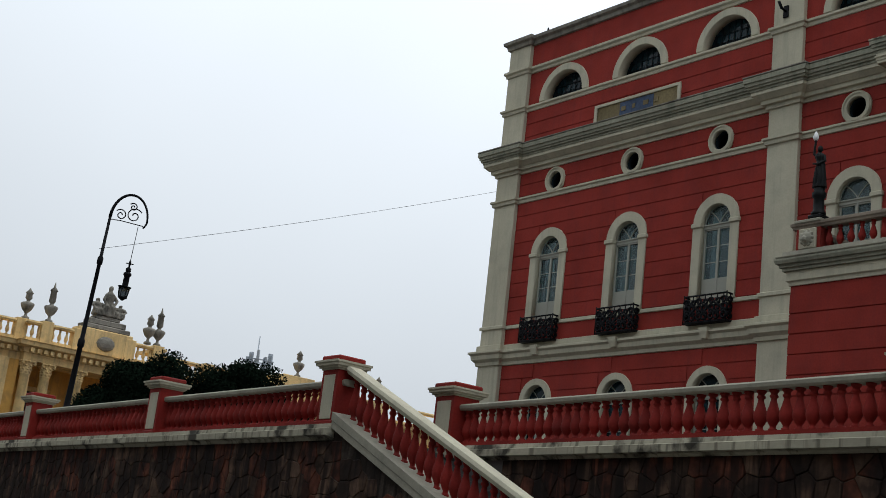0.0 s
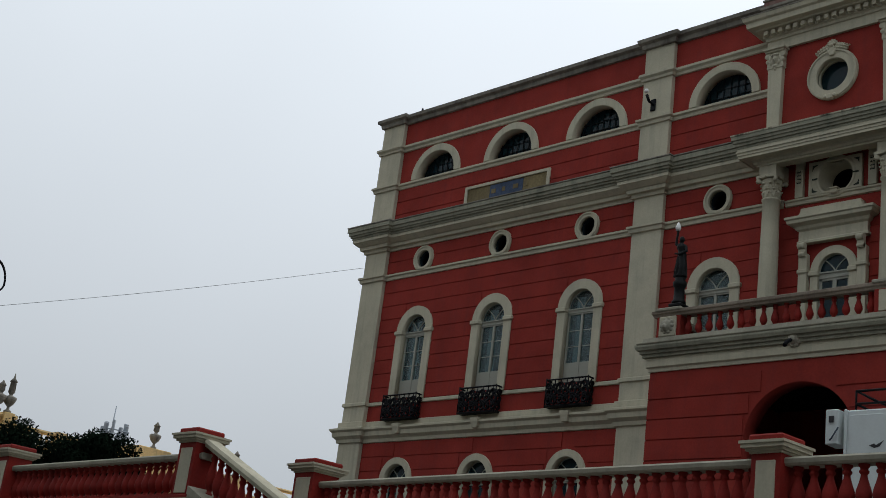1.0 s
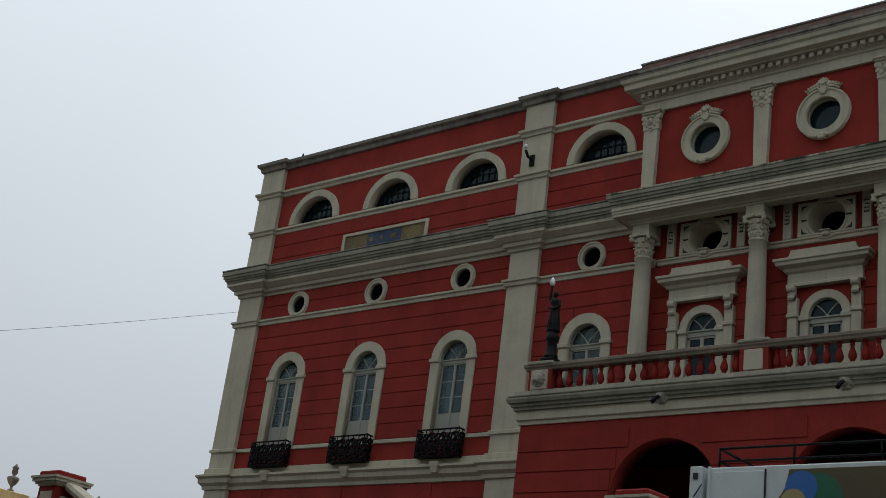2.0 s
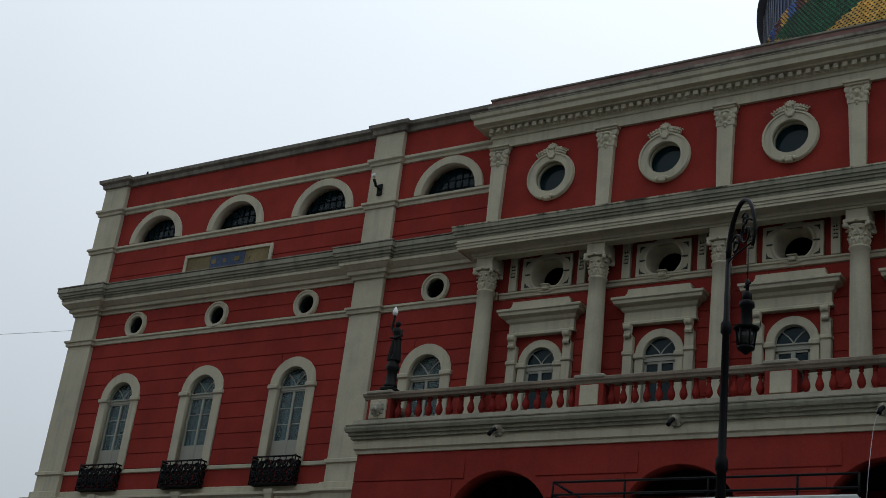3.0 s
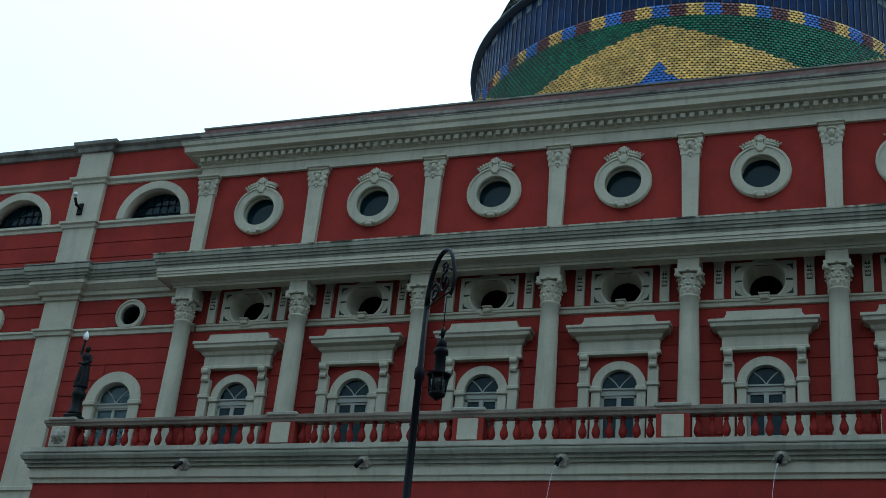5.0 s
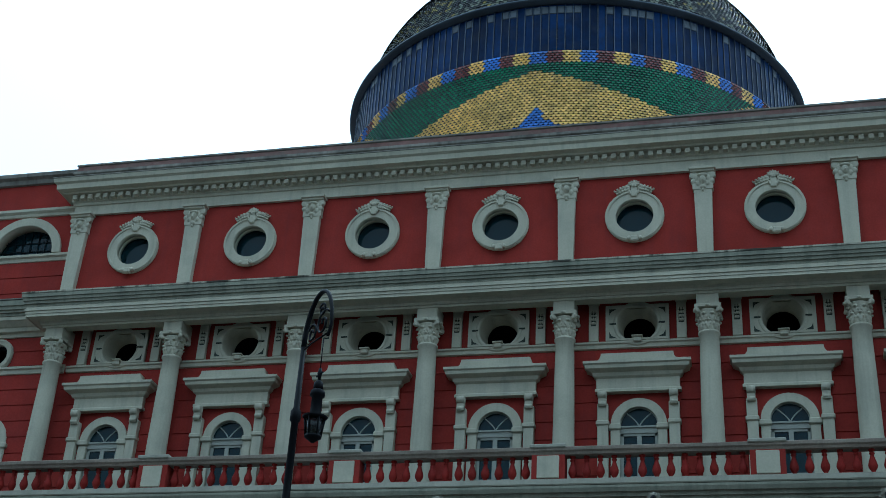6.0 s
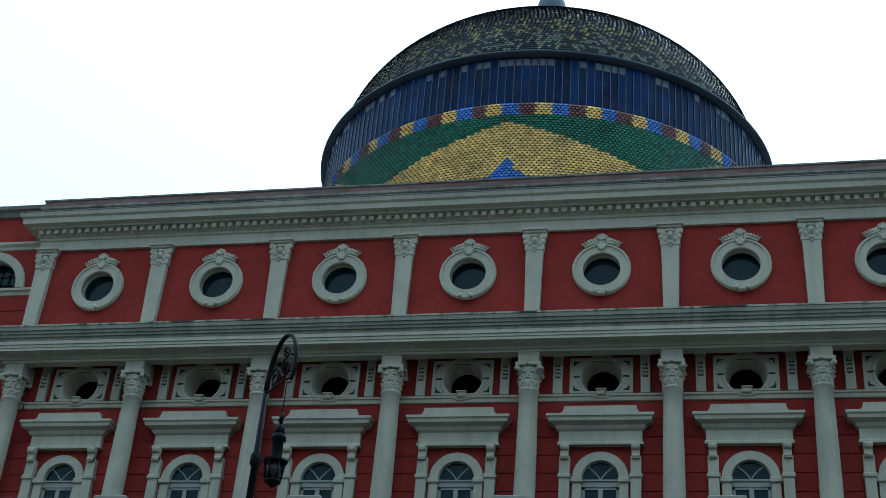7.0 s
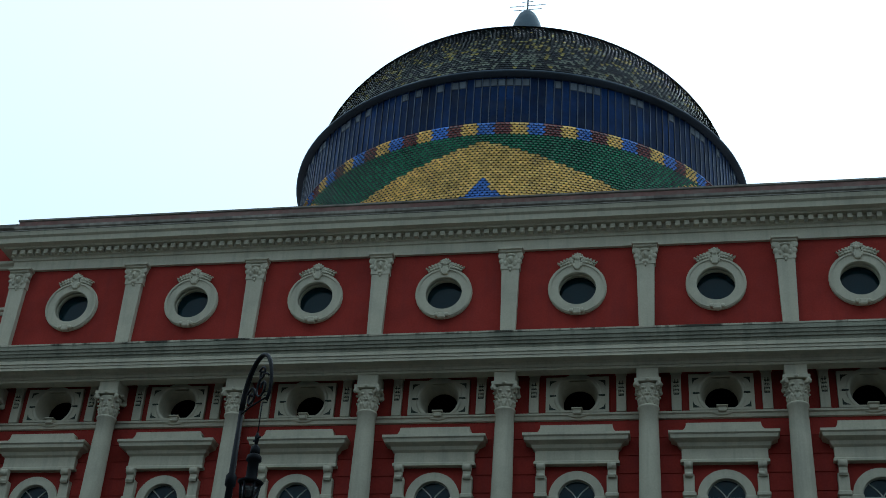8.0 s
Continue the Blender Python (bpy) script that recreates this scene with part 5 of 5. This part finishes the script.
part("portico_floor", box(BX - 2.4, BX + 0.3, -9.2, -0.6, 0, 6.0), OCHRE, palace)
line = [(BX - 0.6, -30), (BX - 0.6, -9.2), (BX, -9.2), (BX, -0.6), (BX - 2.6, -0.6), (BX - 2.6, 34)]
part("entablature", sweep(line, [(-2.5, 11.9), (0.0, 11.9), (0.02, 12.3), (0.1, 12.34), (0.12, 12.6), (0.5, 12.7), (0.55, 12.9), (0.62, 12.96), (-2.5, 13.02)]), PALEST, palace, "stained cornice of the palace")
part("balustrade_base", sweep(line, [(-0.3, 13.0), (0.15, 13.0), (0.15, 13.2), (-0.3, 13.2)]), PALEST, palace)
part("balustrade_rail", sweep(line, [(-0.3, 14.0), (0.15, 14.0), (0.2, 14.1), (0.15, 14.2), (-0.3, 14.2)]), PALEST, palace)
pal_bal = mesh_of("baluster", lathe(baluster_profile(0.82, 0.13), 8), PALEST)
def palace_y(y):
    return BX - 0.66 if y < -9.2 else (BX - 0.06 if y < -0.6 else BX - 2.66)
for y in (-12.8, -9.5, -8.2, -6.2, -2.9, -1.0, 0.4, 4.0, 9.0, 16.0):
    part("roof_post", bevelled(box(palace_y(y) - 0.4, palace_y(y) + 0.28, y - 0.35, y + 0.35, 13.0, 14.3), 0.02), PALEST, palace)
y = -13.6
while y < 18:
    if not -6.2 < y < -2.9:
        part("baluster", pal_bal, None, palace, "", (palace_y(y), y, 13.2))
    y += 0.42
# attic block with stepped top for the figures
for k, (y0, y1, z0, z1) in enumerate(((-6.3, -2.8, 13.0, 14.5), (-6.0, -3.0, 14.5, 14.8), (-5.7, -3.3, 14.8, 15.15), (-5.3, -3.7, 15.15, 15.4))):
    part("attic_block", bevelled(box(BX - 0.9, BX + 0.2 - 0.08 * k, y0, y1, z0, z1), 0.05), OLDSTONE if k else PALEST, palace)
for y0, y1 in ((9.6, 12.2), (17.1, 18.6)):
    part("roof_attic", bevelled(box(BX - 4.6, BX - 2.3, y0, y1, 13.0, 14.75 if y0 < 15 else 14.2), 0.04), PALEST, palace)
shield = bmesh.new()
bmesh.ops.create_icosphere(shield, subdivisions=2, radius=0.5)
shield.transform(Matrix.Diagonal((0.4, 1.2, 0.9, 1)))
part("carved_shield", shield, OLDSTONE, palace, "", (BX + 0.2, -4.5, 13.7))
pal_dentil = mesh_of("dentil", box(-0.1, 0.3, -0.1, 0.1, 12.36, 12.6), PALEST)
for k in range(31):
    y = -12.9 + 0.4 * k
    part("dentil", pal_dentil, None, palace, "", (palace_y(y) + 0.16, y, 0))
pal_shaft = mesh_of("column", lathe([(0.4, 6), (0.4, 6.2), (0.34, 6.3), (0.33, 8), (0.28, 11.1), (0.32, 11.15)], 16), PALEST)
pal_cap = mesh_of("capital", fused(capital_bmesh(0.28, 11.1, 0.8, 0.42), 0.03), PALEST)
for y in (-8.8, -7.6, -5.6, -3.4, -1.1):
    c = part("column", pal_shaft, None, palace, "", (BX - 0.4, y, 0))
    part("capital", pal_cap, None, c)
for y in (-10.2, -11.6):
    part("pilaster", bevelled(box(BX - 0.7, BX - 0.4, y - 0.35, y + 0.35, 0, 11.9), 0.02), PALEST, palace)
for y, x in ((-4.5, BX - 2.39), (-7.2, BX - 2.39), (3.0, BX - 2.59), (6.5, BX - 2.59), (10, BX - 2.59)):
    part("window", box(x - 0.05, x + 0.02, y - 0.7, y + 0.7, 7.0, 10.4), DARK, palace)
    part("window_surround", sweep([(x, y - 0.75), (x, y + 0.75)], [(-0.01, 10.4), (0.2, 10.45), (0.25, 10.65), (-0.01, 10.7)]), PALEST, palace)


def urn_bmesh(tall):
    """Footed urn with a lantern-like top."""
    p = [(0.28, 0), (0.28, 0.12), (0.12, 0.2), (0.1, 0.35), (0.34, 0.55), (0.48, 0.8), (0.5, 0.92), (0.4, 0.98), (0.2, 1.02), (0.12, 1.1)]
    p += [(0.16, 1.15), (0.26, 1.25), (0.22, 1.5 + tall), (0.3, 1.55 + tall), (0.1, 1.75 + tall), (0.03, 1.85 + tall * 1.6)]
    return lathe([(r * 0.8, z) for r, z in p], 12)


urn_a, urn_b = mesh_of("roof_urn", urn_bmesh(0), OLDSTONE), mesh_of("roof_urn", urn_bmesh(0.35), OLDSTONE)
for y, me, z in ((-9.3, urn_a, 14.3), (-8.1, urn_b, 14.3), (-1.7, urn_a, 14.3), (-1.05, urn_b, 14.3), (10.95, urn_a, 14.75), (17.8, urn_a, 14.2)):
    tagged(part("roof_urn", me, None, None, "", (palace_y(y) - 0.06, y, z)), "blackened stone urn on the palace balustrade", "urn", "urns on the palace")
for dy, h, r, lean in ((0, 1.95, 0.36, 0.0), (-0.62, 1.05, 0.34, -0.12), (0.66, 0.9, 0.34, 0.14)):
    fig = lathe([(r * 1.05, 0), (r * 1.1, h * 0.1), (r * 0.85, h * 0.3), (r * 0.72, h * 0.48), (r * 0.82, h * 0.62), (r * 0.78, h * 0.72), (r * 0.36, h * 0.8), (r * 0.3, h * 0.84), (r * 0.4, h * 0.9), (r * 0.36, h * 0.96), (r * 0.1, h)], 16)
    for sgn in (-1, 1):
        tube([(0.02, sgn * r * 0.7, h * 0.7), (0.16, sgn * r * 1.15, h * 0.52), (0.22, sgn * r * 0.7, h * 0.36)], [0.11, 0.09, 0.07], 8, fig)
        tube([(0.08, sgn * r * 0.45, h * 0.38), (0.34, sgn * r * 0.6, h * 0.3), (0.32, sgn * r * 0.7, 0.03)], [0.15, 0.13, 0.1], 8, fig)
    for v in fig.verts:
        v.co.y += lean * v.co.z
        v.co += 0.05 * noise.noise_vector(v.co * 4)
    tagged(part("statue", fused(fig, 0.035), OLDSTONE, None, "", (BX - 0.35, -4.5 + dy, 15.4)), "weathered stone figure on the palace roof" if dy else "taller weathered stone figure on the palace roof", "statue", "figures on the palace")

# ---- dark trees between ----
LEAF = material("dark_leaves", (0.006, 0.011, 0.007), 0.95, vary=0.35, grain=2, spec=0.0)
BARK = material("bark", (0.06, 0.045, 0.035), 0.9, vary=0.3, bump=0.6, bump_scale=20)


def tree(x, y, top, radius, seed):
    rnd = random.Random(seed)
    base = STREET if x < -60 else TERRACE
    t = thing("tree", "small dark evergreen tree with a dense crown", "tree", "trees by the palace", at=(x, y, base))
    h = top - base
    trunk = tube([(0, 0, 0), (0.08, 0.05, h * 0.3), (-0.05, 0.02, h * 0.6)], [0.2, 0.16, 0.09], 8)
    for k in range(6):
        a = k * 1.05
        tube([(0, 0, h * 0.35), (0.5 * radius * math.cos(a), 0.5 * radius * math.sin(a), h * (0.55 + 0.06 * (k % 3)))], [0.09, 0.03], 6, trunk)
    part("trunk", trunk, BARK, t)
    verts, faces = [], []
    lumps = [(Vector((rnd.uniform(-0.6, 0.6) * radius, rnd.uniform(-0.6, 0.6) * radius, h * rnd.uniform(0.5, 0.85))), radius * rnd.uniform(0.35, 0.55)) for _ in range(14)]
    for _ in range(32000):
        c, r = rnd.choice(lumps)
        d = Vector((rnd.gauss(0, 1), rnd.gauss(0, 1), rnd.gauss(0, 1))).normalized()
        p = c + d * r * rnd.uniform(0.55, 1.08)
        p.z = min(p.z, h * (1.0 + 0.03 * rnd.random()))
        u = Vector((rnd.gauss(0, 1), rnd.gauss(0, 1), rnd.gauss(0, 1))).normalized() * rnd.uniform(0.055, 0.1)
        w = d.cross(u).normalized() * rnd.uniform(0.035, 0.06)
        k = len(verts)
        verts += [p - u, p + w, p + u, p - w]
        faces.append((k, k + 1, k + 2, k + 3))
    me = bpy.data.meshes.new("crown")
    me.from_pydata([tuple(v) for v in verts], [], faces)
    me.materials.append(LEAF)
    tagged(part("crown", me, None, t, "dense dark green leaves"), kind="stuff")


for k, (y, top, r) in enumerate(((-11.1, 10.0, 2.0), (-9.9, 10.4, 2.0), (-9.2, 11.1, 2.0), (-6.9, 10.8, 2.2), (-5.2, 11.4, 2.3), (-3.4, 10.4, 2.0), (-2.3, 9.5, 1.5))):
    tree(-33.0 + 0.6 * math.sin(k * 2.3), y, top, r, 30 + k)

# ---- far antenna mast ----
MAST = material("galvanised_steel", (0.3, 0.33, 0.36), 0.5, 0.6, vary=0.15)
mast = thing("antenna_mast", "far grey lattice mast with panel antennas", "mast", at=(-89.0, 28.3, -0.5))
lat = bmesh.new()
for sx, sy in ((-1, -1), (1, -1), (1, 1), (-1, 1)):
    tube([(sx * 1.2, sy * 1.2, 0), (sx * 0.8, sy * 0.8, 22)], 0.1, 5, lat)
for k in range(11):
    z0, z1 = 2 * k, 2 * k + 2
    for (ax, ay), (bx2, by2) in (((-1, -1), (1, -1)), ((1, -1), (1, 1)), ((1, 1), (-1, 1)), ((-1, 1), (-1, -1))):
        tube([(ax, ay, z0), (bx2, by2, z1)], 0.06, 4, lat)
        tube([(ax, ay, z1), (bx2, by2, z1)], 0.06, 4, lat)
part("lattice", lat, MAST, mast)
for k in range(9):
    a = 2 * math.pi * k / 9
    part("panel_antenna", bevelled(box(-0.22, 0.22, -0.12, 0.12, 20.6 + 0.3 * (k % 3), 22.3 + 0.3 * (k % 3)), 0.04), MAST, mast, "", Matrix.Translation((1.1 * math.cos(a), 1.1 * math.sin(a), 0)) @ Matrix.Rotation(a, 4, "Z"))
part("platform", lathe([(2.0, 20.4), (2.0, 20.5)], 16), MAST, mast)
part("whip", tube([(-0.6, 0, 20), (-0.5, 0, 24.5)], 0.06, 5), MAST, mast)
part("coping_knob", lathe([(0.1, 27.16), (0.11, 27.22), (0.06, 27.27), (0.05, 27.36), (0.015, 27.44)], 10), IRON, theatre, "small dark knob", (-19.35, WALL, 0))
# small vent on the blocking course
tagged(part("roof_vent", bevelled(box(2.2, 2.7, UP - 0.1, UP + 0.3, 26.95, 27.12), 0.03), IRON), "small dark vent cap on the roof edge", "vent")
stones(lw, Matrix(), 17.5, 39.2, 2.2, 4.72, 0.38, 11)
stones(rw, Matrix(), 2.9, 15.2, 2.7, 4.74, 0.38, 12)
stones(sw, Matrix.Translation((0, SY, 0)), -2.92, 2.4, 2.2, 4.7, 0.38, 13, lambda x, z: z > 4.95 - (x + 0.2 - SX0) * SLOPE)
